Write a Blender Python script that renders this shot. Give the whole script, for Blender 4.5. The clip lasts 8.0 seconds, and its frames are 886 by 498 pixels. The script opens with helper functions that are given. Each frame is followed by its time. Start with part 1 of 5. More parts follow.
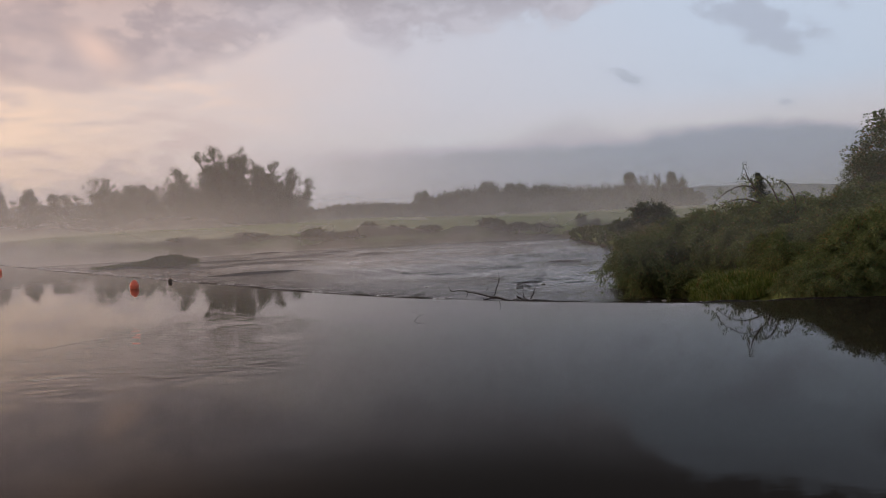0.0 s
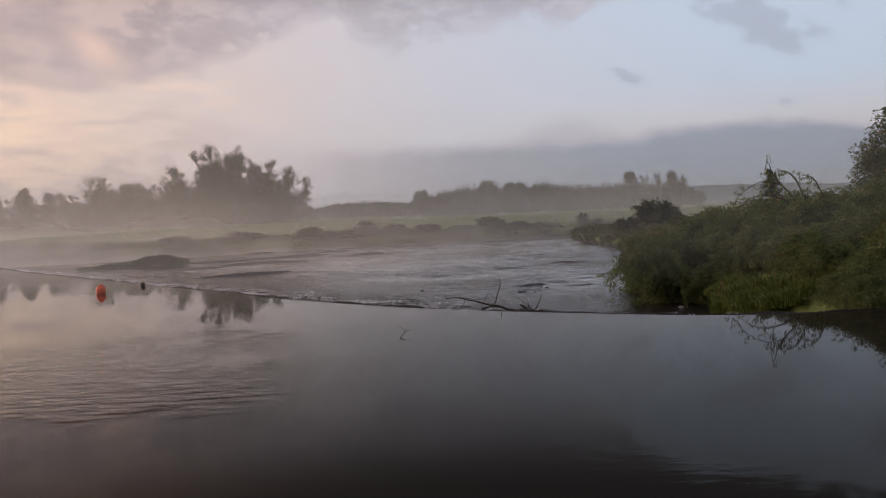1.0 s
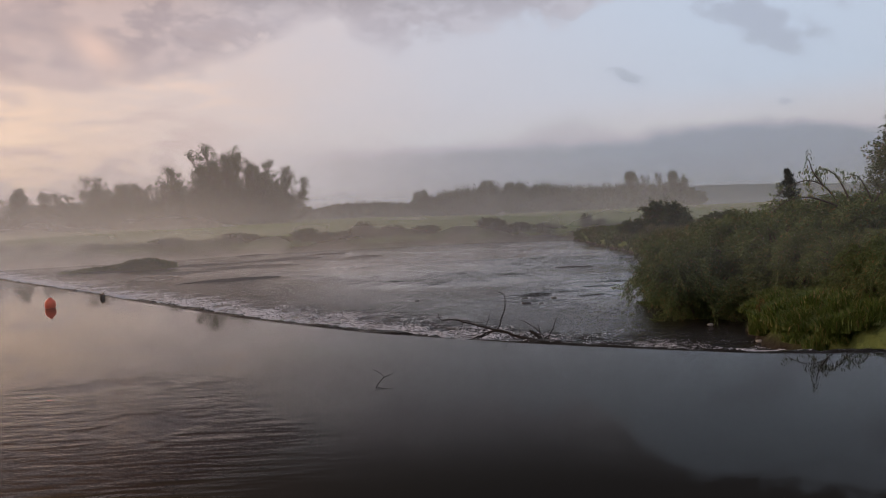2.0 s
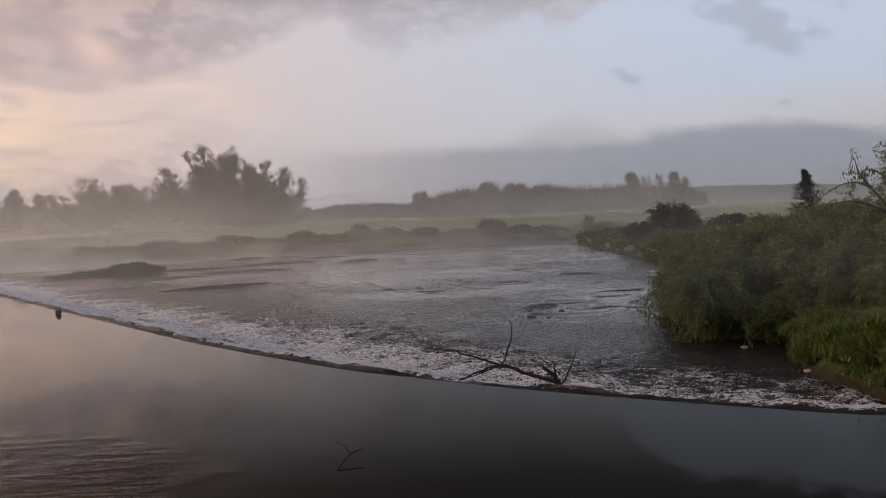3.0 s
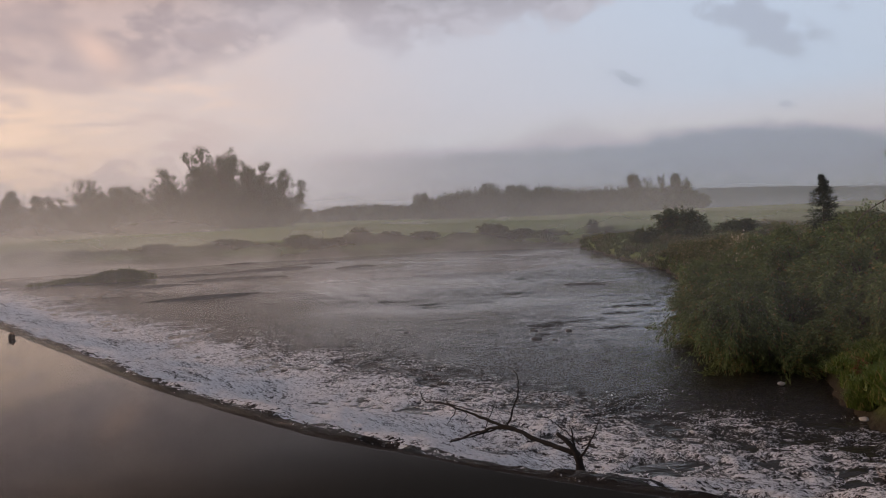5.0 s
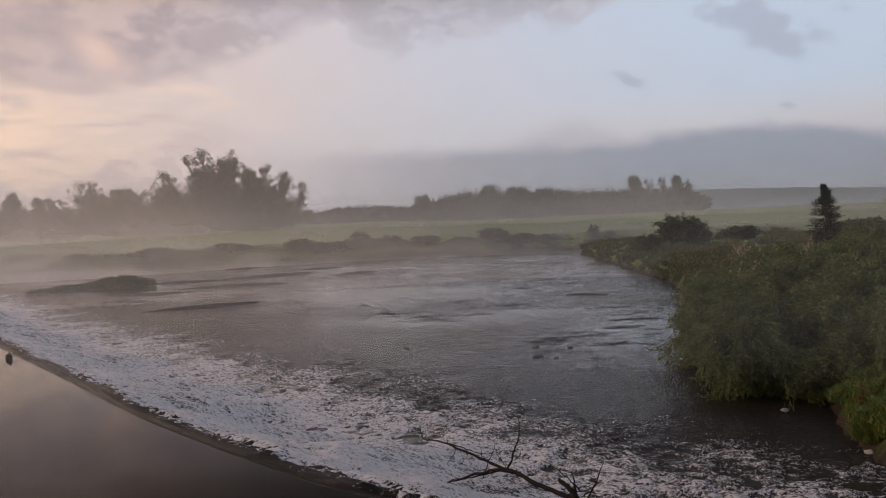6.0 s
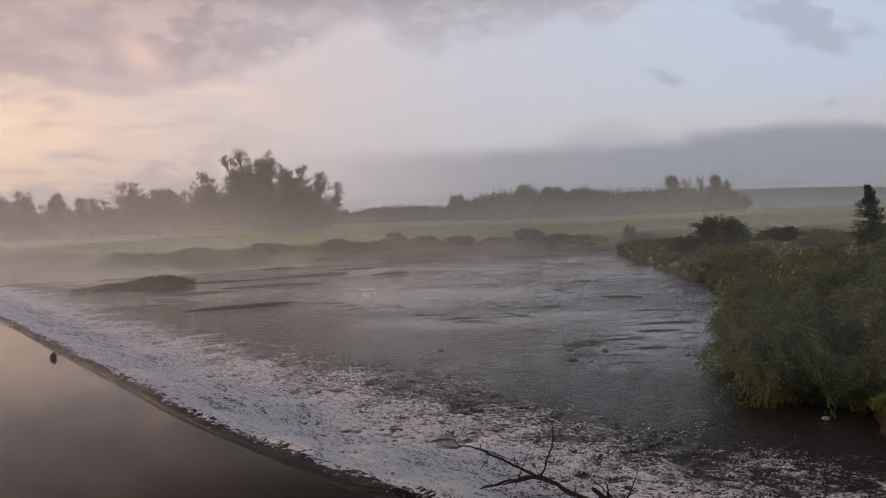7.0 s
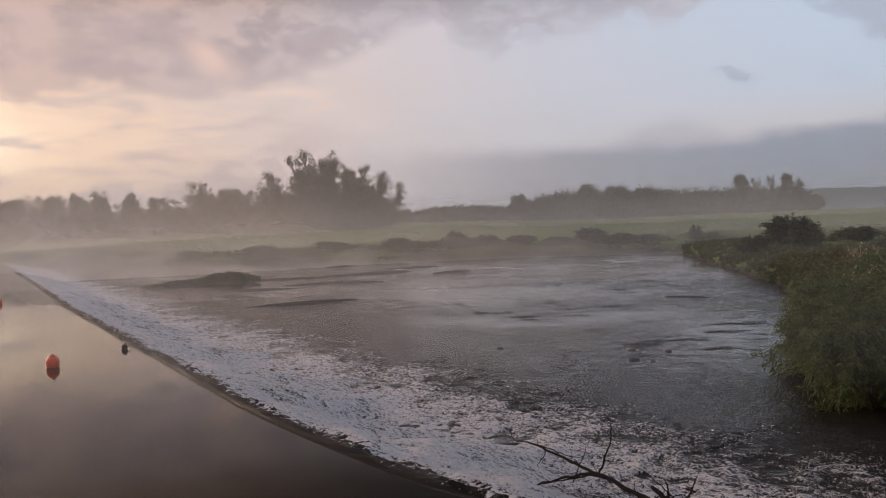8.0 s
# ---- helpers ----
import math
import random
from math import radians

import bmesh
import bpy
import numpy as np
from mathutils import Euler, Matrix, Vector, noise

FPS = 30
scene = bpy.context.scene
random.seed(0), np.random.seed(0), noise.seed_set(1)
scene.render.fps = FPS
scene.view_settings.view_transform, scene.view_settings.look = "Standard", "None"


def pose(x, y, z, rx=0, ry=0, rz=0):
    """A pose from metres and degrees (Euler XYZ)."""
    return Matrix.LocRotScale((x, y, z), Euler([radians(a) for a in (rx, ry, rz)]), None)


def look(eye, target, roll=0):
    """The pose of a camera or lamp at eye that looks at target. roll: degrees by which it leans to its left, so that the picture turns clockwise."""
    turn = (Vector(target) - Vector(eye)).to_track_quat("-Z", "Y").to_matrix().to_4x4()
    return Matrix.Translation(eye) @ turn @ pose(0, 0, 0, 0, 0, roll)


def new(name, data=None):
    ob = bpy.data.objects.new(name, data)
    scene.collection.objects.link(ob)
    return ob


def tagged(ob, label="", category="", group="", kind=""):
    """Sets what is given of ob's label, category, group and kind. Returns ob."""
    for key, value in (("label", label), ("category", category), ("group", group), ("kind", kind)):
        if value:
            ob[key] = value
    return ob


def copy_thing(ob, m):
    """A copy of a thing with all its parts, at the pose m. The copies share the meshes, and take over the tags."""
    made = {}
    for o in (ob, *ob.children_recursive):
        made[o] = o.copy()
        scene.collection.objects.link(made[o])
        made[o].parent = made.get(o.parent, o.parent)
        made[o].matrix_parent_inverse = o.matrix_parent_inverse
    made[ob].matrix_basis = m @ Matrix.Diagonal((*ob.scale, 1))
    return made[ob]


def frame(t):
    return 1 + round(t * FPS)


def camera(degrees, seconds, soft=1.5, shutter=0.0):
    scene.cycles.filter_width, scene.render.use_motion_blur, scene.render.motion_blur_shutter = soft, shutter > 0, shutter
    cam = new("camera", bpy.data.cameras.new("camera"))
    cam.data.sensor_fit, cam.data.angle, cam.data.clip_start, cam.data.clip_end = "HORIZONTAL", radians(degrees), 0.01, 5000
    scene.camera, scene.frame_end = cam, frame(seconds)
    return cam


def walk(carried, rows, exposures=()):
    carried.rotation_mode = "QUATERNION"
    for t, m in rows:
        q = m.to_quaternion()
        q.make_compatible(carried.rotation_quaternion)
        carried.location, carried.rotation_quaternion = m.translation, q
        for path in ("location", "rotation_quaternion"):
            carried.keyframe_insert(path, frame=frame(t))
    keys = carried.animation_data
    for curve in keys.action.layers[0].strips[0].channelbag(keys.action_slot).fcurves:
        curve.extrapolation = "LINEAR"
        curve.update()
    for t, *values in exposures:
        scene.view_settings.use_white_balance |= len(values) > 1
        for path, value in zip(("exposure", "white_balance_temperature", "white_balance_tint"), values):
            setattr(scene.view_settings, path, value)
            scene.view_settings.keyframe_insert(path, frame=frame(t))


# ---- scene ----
# ------------------------------------------------------------------ camera
cam = camera(60.0, 8.0, soft=1.0)


def flown(x, y, z, pitch, yaw, roll):
    return pose(x, y, z, 90 + pitch, 0, yaw) @ pose(0, 0, 0, 0, 0, roll)


PATH = [
    (0.0, flown(0.000, 0.000, 2.404, -2.14, 0.00, -2.75)),
    (0.5, flown(0.053, 1.222, 2.372, -2.17, -0.04, -2.75)),
    (1.0, flown(0.151, 2.513, 2.366, -2.19, -0.03, -2.75)),
    (1.5, flown(0.230, 4.103, 2.418, -2.20, -0.03, -2.75)),
    (3.0, flown(0.435, 8.557, 2.670, -2.12, -0.04, -2.75)),
    (3.5, flown(0.482, 9.566, 2.692, -2.06, -0.03, -2.74)),
    (4.0, flown(0.513, 10.252, 2.700, -2.03, -0.02, -2.72)),
    (5.5, flown(0.622, 11.094, 3.317, -2.00, 0.06, -2.66)),
    (6.0, flown(0.631, 11.135, 3.563, -1.95, 0.09, -2.63)),
    (6.5, flown(0.639, 11.134, 3.667, -1.92, 0.30, -2.60)),
    (7.0, flown(0.650, 11.120, 3.655, -1.85, 2.68, -2.56)),
    (7.5, flown(0.670, 11.130, 3.610, -1.77, 4.92, -2.51)),
    (8.0, flown(0.700, 11.150, 3.560, -1.67, 7.25, -2.40)),
]
walk(cam, PATH)


# ------------------------------------------------------------------ node helpers
def tree_of(owner):
    owner.use_nodes = True
    nt = owner.node_tree
    nt.nodes.clear()
    return nt


class Nodes:
    """Short ways to wire shader nodes."""

    def __init__(self, nt):
        self.nt = nt

    def add(self, kind, **props):
        n = self.nt.nodes.new(kind)
        for key, value in props.items():
            setattr(n, key, value)
        return n

    def put(self, sock, value):
        if isinstance(value, bpy.types.NodeSocket):
            self.nt.links.new(value, sock)
        elif value is not None:
            if sock.type == "RGBA" and len(value) == 3:
                value = (*value, 1.0)
            sock.default_value = value

    def math(self, op, a, b=None, c=None, clamp=False):
        n = self.add("ShaderNodeMath", operation=op, use_clamp=clamp)
        for i, v in enumerate((a, b, c)):
            if v is not None:
                self.put(n.inputs[i], v)
        return n.outputs[0]

    def smooth(self, value, lo, hi, a=0.0, b=1.0):
        n = self.add("ShaderNodeMapRange", interpolation_type="SMOOTHSTEP")
        for i, v in enumerate((value, lo, hi, a, b)):
            self.put(n.inputs[i], v)
        return n.outputs[0]

    def mix(self, fac, a, b, blend="MIX"):
        n = self.add("ShaderNodeMix", data_type="RGBA", blend_type=blend)
        self.put(n.inputs[0], fac)
        self.put(n.inputs[6], a)
        self.put(n.inputs[7], b)
        return n.outputs[2]

    def noise(self, vec, scale, detail=4.0, rough=0.55, dist=0.0):
        n = self.add("ShaderNodeTexNoise")
        self.put(n.inputs["Vector"], vec)
        n.inputs["Scale"].default_value = scale
        n.inputs["Detail"].default_value = detail
        n.inputs["Roughness"].default_value = rough
        n.inputs["Distortion"].default_value = dist
        return n.outputs[0]

    def scaled(self, vec, sx, sy, sz):
        n = self.add("ShaderNodeMapping")
        self.put(n.inputs["Vector"], vec)
        n.inputs["Scale"].default_value = (sx, sy, sz)
        return n.outputs[0]

    def place(self):
        return self.add("ShaderNodeTexCoord").outputs["Object"]

    def world_place(self):
        return self.add("ShaderNodeNewGeometry").outputs["Position"]


# ------------------------------------------------------------------ sky and sun
SUN_AZ, SUN_EL = radians(-62), radians(8)      # azimuth from +y towards +x


def make_world():
    w = bpy.data.worlds.new("dawn_sky")
    scene.world = w
    k = Nodes(tree_of(w))
    way = k.add("ShaderNodeTexCoord").outputs["Generated"]
    sep = k.add("ShaderNodeSeparateXYZ")
    k.put(sep.inputs[0], way)
    x, y, z = sep.outputs
    az = k.math("ARCTAN2", x, y)
    el = k.math("ARCSINE", z)
    el = k.math("ABSOLUTE", el)
    # cloud texture lies on streets that flatten towards the horizon
    comb = k.add("ShaderNodeCombineXYZ")
    k.put(comb.inputs[0], az)
    k.put(comb.inputs[1], k.math("MULTIPLY", el, 1.7))
    flat = comb.outputs[0]
    streets = k.add("ShaderNodeCombineXYZ")
    k.put(streets.inputs[0], az)
    k.put(streets.inputs[1], k.math("MULTIPLY", el, 5.0))
    big = k.math("SUBTRACT", k.noise(flat, 5.0, 7, 0.56, 0.15), 0.5)
    fine = k.math("SUBTRACT", k.noise(flat, 14.0, 8, 0.60, 0.15), 0.5)
    streak = k.noise(streets.outputs[0], 6.0, 6, 0.58, 0.3)

    def bell(v, at, wide):
        u = k.math("DIVIDE", k.math("SUBTRACT", v, at), wide)
        return k.math("EXPONENT", k.math("MULTIPLY", k.math("MULTIPLY", u, u), -1.0))

    def plus(*terms):
        out = terms[0]
        for term in terms[1:]:
            out = k.math("ADD", out, term)
        return out

    def times(a, b):
        return k.math("MULTIPLY", a, b)

    # clear part: the physical sky seen through a bright veil, pink towards the sun, blue away from it
    sky = k.add("ShaderNodeTexSky", sky_type="NISHITA", sun_disc=False, sun_elevation=SUN_EL, sun_rotation=SUN_AZ,
                air_density=1.2, dust_density=2.0)
    clear = k.mix(1.0, sky.outputs[0], (0.10, 0.10, 0.10), "MULTIPLY")
    warm_u = k.smooth(plus(az, times(big, 0.35)), -0.62, 0.12)
    veil = k.mix(warm_u, (0.80, 0.60, 0.53), (0.625, 0.62, 0.70))
    veil = k.mix(k.smooth(plus(az, times(el, 0.9)), 0.10, 0.62), veil, (0.56, 0.64, 0.78))
    veil = k.mix(times(k.smooth(az, -0.1, 0.15), k.smooth(el, 0.16, 0.09)), veil, (0.64, 0.62, 0.68))
    col = k.mix(0.92, clear, veil)
    # glow round the hidden sun, broken by streaks of cloud
    daz = k.math("SUBTRACT", az, -0.70)
    dele = k.math("SUBTRACT", el, 0.115)
    r2 = plus(times(daz, daz), times(times(dele, dele), 4.0))
    glow = k.math("EXPONENT", times(r2, -24.0))
    col = k.mix(times(glow, k.smooth(streak, 0.56, 0.40, 0.40, 1.15)), col, (1.12, 0.80, 0.56))
    col = k.mix(k.math("EXPONENT", times(r2, -190.0)), col, (1.5, 1.20, 0.88))
    left = k.smooth(az, -0.16, -0.38)
    col = k.mix(times(left, times(k.smooth(streak, 0.49, 0.58, 0.0, 0.60), k.smooth(el, 0.20, 0.15))), col, (0.60, 0.47, 0.46))
    col = k.mix(times(left, times(k.smooth(streak, 0.48, 0.38, 0.0, 0.50), k.smooth(el, 0.09, 0.12))), col, (0.98, 0.72, 0.58))
    # high grey clouds: a heavy one towards the sun, a lighter one beyond a bright gap, broken ones over the blue
    edge = plus(0.183, k.smooth(az, -0.34, -0.18, 0.0, 0.040), times(bell(az, -0.150, 0.050), 0.034), k.smooth(az, -0.05, 0.20, 0.0, 0.014), k.smooth(az, 0.17, 0.29, 0.0, 0.085))
    high = k.math("SUBTRACT", plus(el, times(big, 0.13), times(fine, 0.11)), edge)
    m_high = k.smooth(high, -0.010, 0.020)
    hc = k.mix(warm_u, (0.485, 0.375, 0.375), (0.455, 0.435, 0.495))
    hc = k.mix(k.smooth(fine, -0.05, 0.11, 0.0, 0.75), hc, k.mix(warm_u, (0.66, 0.49, 0.45), (0.56, 0.55, 0.62)))
    hc = k.mix(times(k.smooth(plus(big, fine), 0.02, -0.14, 0.0, 0.75), left), hc, (0.39, 0.325, 0.35))
    hc = k.mix(times(bell(az, -0.41, 0.030), bell(plus(el, times(az, 0.5)), 0.013, 0.020)), hc, (0.78, 0.56, 0.49))
    # unseen band higher up, orange to dark, added to shape the pool's reflection
    hc = k.mix(k.smooth(el, 0.25, 0.34), hc, k.mix(warm_u, k.mix(k.smooth(az, -0.70, 0.05), (0.52, 0.29, 0.175), (0.20, 0.140, 0.118)), (0.110, 0.112, 0.128)))
    # unseen zenith brightened to add light from overhead
    hc = k.mix(k.smooth(el, 0.50, 0.95), hc, (0.41, 0.43, 0.54))
    col = k.mix(times(m_high, k.smooth(el, 0.22, 0.36, 0.84, 0.97)), col, hc)
    # the broken clouds and wisps over the blue
    puff = plus(times(bell(az, 0.405, 0.060), bell(plus(el, times(az, 0.45)), 0.392, 0.030)), times(bell(az, 0.535, 0.05), bell(el, 0.245, 0.03)),
                times(times(bell(az, 0.247, 0.030), bell(plus(el, times(az, 0.40)), 0.262, 0.010)), 0.85),
                times(times(bell(az, 0.375, 0.026), bell(plus(el, times(az, 0.45)), 0.315, 0.008)), 0.95), times(times(bell(az, 0.424, 0.013), bell(el, 0.120, 0.006)), 1.0))
    m_puff = k.smooth(plus(puff, times(fine, 4.5), times(big, 1.2)), 0.30, 1.10, 0.0, 0.62)
    col = k.mix(times(m_puff, k.smooth(puff, 0.05, 0.25)), col, (0.385, 0.415, 0.51))
    # a towering cloud low over the belt of trees
    tower = plus(0.035, times(bell(az, -0.385, 0.065), 0.052), times(bell(az, -0.335, 0.018), 0.030), times(bell(az, -0.52, 0.05), 0.035))
    m_tower = k.smooth(k.math("SUBTRACT", plus(el, times(fine, 0.10), times(big, 0.04)), tower), 0.005, -0.005)
    col = k.mix(times(times(m_tower, 0.72), left), col, (0.60, 0.485, 0.475))
    # long low bank on the horizon, with a thinner layer on its back
    edge = plus(el, times(fine, 0.034), times(big, 0.012))
    back = plus(0.088, times(bell(az, 0.165, 0.075), 0.034), times(bell(az, 0.40, 0.06), 0.012))
    col = k.mix(times(k.smooth(k.math("SUBTRACT", edge, back), 0.010, -0.014), k.smooth(az, -0.25, 0.05, 0.0, 0.55)), col, (0.47, 0.455, 0.515))
    top = plus(k.smooth(az, -0.25, 0.02, 0.100, 0.092), times(bell(az, 0.40, 0.10), 0.010), k.smooth(az, 0.42, 0.62, 0.0, -0.034))
    m_low = k.smooth(k.math("SUBTRACT", edge, top), 0.008, -0.014)
    lc = k.mix(k.smooth(az, -0.30, 0.30), (0.455, 0.405, 0.425), (0.300, 0.335, 0.410))
    lc = k.mix(k.smooth(plus(el, times(streak, 0.05)), 0.075, 0.045, 0.0, 0.5), lc, k.mix(k.smooth(az, -0.30, 0.30), (0.44, 0.39, 0.40), (0.335, 0.36, 0.415)))
    col = k.mix(times(m_low, k.smooth(az, -0.28, 0.05, 0.0, 0.92)), col, lc)
    # haze at the very horizon
    hz = k.mix(k.smooth(az, -0.6, 0.3), (0.68, 0.51, 0.44), (0.35, 0.365, 0.40))
    col = k.mix(k.smooth(el, 0.05, 0.0, 0.0, 0.5), col, hz)
    bg = k.add("ShaderNodeBackground")
    k.put(bg.inputs[0], col)
    bg.inputs[1].default_value = 1.0
    out = k.add("ShaderNodeOutputWorld")
    k.nt.links.new(bg.outputs[0], out.inputs[0])


make_world()
sun = new("sun", bpy.data.lights.new("sun", "SUN"))
sun.data.energy, sun.data.angle, sun.data.color = 2.4, radians(22), (1.0, 0.67, 0.48)
sun.matrix_world = look((0, 0, 60), Vector((0, 0, 60)) - Vector((math.sin(SUN_AZ) * math.cos(SUN_EL), math.cos(SUN_AZ) * math.cos(SUN_EL), math.sin(SUN_EL))))
scene.view_settings.exposure = 0.0


# ------------------------------------------------------------------ materials
def material(name):
    m = bpy.data.materials.new(name)
    return m, Nodes(tree_of(m))


def finish(k, shader):
    out = k.add("ShaderNodeOutputMaterial")
    k.nt.links.new(shader, out.inputs[0])


def principled(k, color, rough=0.8, normal=None, ior=None, spec=None):
    p = k.add("ShaderNodeBsdfPrincipled")
    k.put(p.inputs["Base Color"], color)
    k.put(p.inputs["Roughness"], rough)
    k.put(p.inputs["Normal"], normal)
    k.put(p.inputs["IOR"], ior)
    k.put(p.inputs["Specular IOR Level"], spec)
    return p.outputs[0]


def bump(k, height, strength, distance):
    b = k.add("ShaderNodeBump")
    b.inputs["Strength"].default_value = strength
    b.inputs["Distance"].default_value = distance
    k.put(b.inputs["Height"], height)
    return b.outputs[0]


def leaf_material(name, dark, light, dead=None, dead_share=0.0, through_light=0.25):
    """Foliage: every leaf its own tone, a share of it withered."""
    m, k = material(name)
    rnd = k.add("ShaderNodeNewGeometry").outputs["Random Per Island"]
    col = k.mix(rnd, dark, light)
    patch = k.noise(k.world_place(), 0.9, 3)
    col = k.mix(k.smooth(patch, 0.35, 0.7, 0.0, 0.55), col, dark)
    if dead:
        r2 = k.math("FRACT", k.math("MULTIPLY", rnd, 37.7))
        col = k.mix(k.math("LESS_THAN", r2, dead_share), col, dead)
    p = principled(k, col, 0.55, spec=0.35)
    t = k.add("ShaderNodeBsdfTranslucent")
    k.put(t.inputs[0], col)
    mx = k.add("ShaderNodeMixShader")
    mx.inputs[0].default_value = through_light
    k.nt.links.new(p, mx.inputs[1])
    k.nt.links.new(t.outputs[0], mx.inputs[2])
    finish(k, mx.outputs[0])
    return m


def bark_material(name, a, b):
    m, k = material(name)
    v = k.scaled(k.place(), 1, 1, 0.25)
    n = k.noise(v, 18, 5, 0.65)
    n2 = k.noise(k.place(), 2.5, 3)
    col = k.mix(n, a, b)
    col = k.mix(k.smooth(n2, 0.55, 0.75, 0, 0.5), col, (0.05, 0.06, 0.035) if b[0] > 0.05 else (0.012, 0.014, 0.008))
    finish(k, principled(k, col, 0.85, bump(k, n, 0.6, 0.01), spec=0.25))
    return m


def pool_material():
    m, k = material("still_dark_water")
    p = k.world_place()
    swell = k.noise(k.scaled(p, 0.35, 1.0, 1.0), 0.35, 2, 0.5)
    # wind-brushed ripples only in some patches
    where = k.smooth(k.noise(k.scaled(p, 0.5, 1.0, 1.0), 0.16, 2, 0.5), 0.50, 0.68)
    rip = k.noise(k.scaled(p, 1.0, 2.6, 1.0), 3.0, 3, 0.5, 0.3)
    # the current draws small waves where it nears the crest
    sep = k.add("ShaderNodeSeparateXYZ")
    k.put(sep.inputs[0], p)
    q = k.math("ADD", k.math("MULTIPLY", sep.outputs[0], 0.68), k.math("MULTIPLY", sep.outputs[1], 0.73))
    near = k.math("MULTIPLY", k.smooth(q, 13.2, 15.2), k.math("MULTIPLY", k.smooth(sep.outputs[0], -9.0, -2.0, 0.25, 1.0), k.smooth(sep.outputs[0], 3.5, 0.5)))
    where = k.math("MAXIMUM", where, k.math("MULTIPLY", near, 0.7))
    # a breath of wind on the open pool
    gx = k.math("MULTIPLY", k.math("ADD", sep.outputs[0], 4.9), 0.30)
    gy = k.math("MULTIPLY", k.math("ADD", sep.outputs[1], -13.8), 0.27)
    gust = k.math("EXPONENT", k.math("MULTIPLY", k.math("ADD", k.math("MULTIPLY", gx, gx), k.math("MULTIPLY", gy, gy)), -1.0))
    comb = k.noise(k.scaled(p, 0.55, 2.6, 1.0), 2.3, 2, 0.5, 0.25)
    comb = k.math("MULTIPLY", comb, k.smooth(k.math("MULTIPLY", gust, k.smooth(k.noise(p, 0.5, 3), 0.32, 0.55)), 0.10, 0.5))
    h = k.math("ADD", k.math("MULTIPLY", swell, 0.10), k.math("MULTIPLY", k.math("MULTIPLY", rip, where), 0.05))
    h = k.math("ADD", h, k.math("MULTIPLY", comb, 0.42))
    murk = k.mix(k.noise(p, 0.2, 3), (0.010, 0.009, 0.007), (0.018, 0.016, 0.012))
    # IOR raised towards -x to paint in a brighter reflection, edge broken by noise
    sheen_ior = k.smooth(k.math("ADD", sep.outputs[0], k.math("MULTIPLY", k.noise(p, 0.15, 3), 2.0)), 2.0, -6.5, 1.085, 1.20)
    finish(k, principled(k, murk, 0.025, bump(k, h, 0.35, 0.10), ior=sheen_ior))
    return m


def river_material():
    """Fast shallow water with short riffles."""
    m, k = material("riffled_river_water")
    p = k.world_place()
    fast = k.smooth(k.noise(k.scaled(p, 0.6, 1.0, 1.0), 0.09, 3, 0.55), 0.36, 0.60)
    a = k.noise(k.scaled(p, 0.45, 1.5, 1.0), 0.9, 4, 0.55, 0.6)
    b = k.noise(k.scaled(p, 0.7, 2.0, 1.0), 2.6, 3, 0.5, 0.3)
    h = k.math("ADD", k.math("MULTIPLY", a, 0.28), k.math("MULTIPLY", b, 0.20))
    h = k.math("MULTIPLY", h, k.math("ADD", 0.16, k.math("MULTIPLY", fast, 0.95)))
    murk = k.mix(k.noise(p, 0.25, 4), (0.022, 0.020, 0.018), (0.042, 0.038, 0.034))
    finish(k, principled(k, murk, 0.06, bump(k, h, 0.85, 0.40), ior=1.26))
    return m


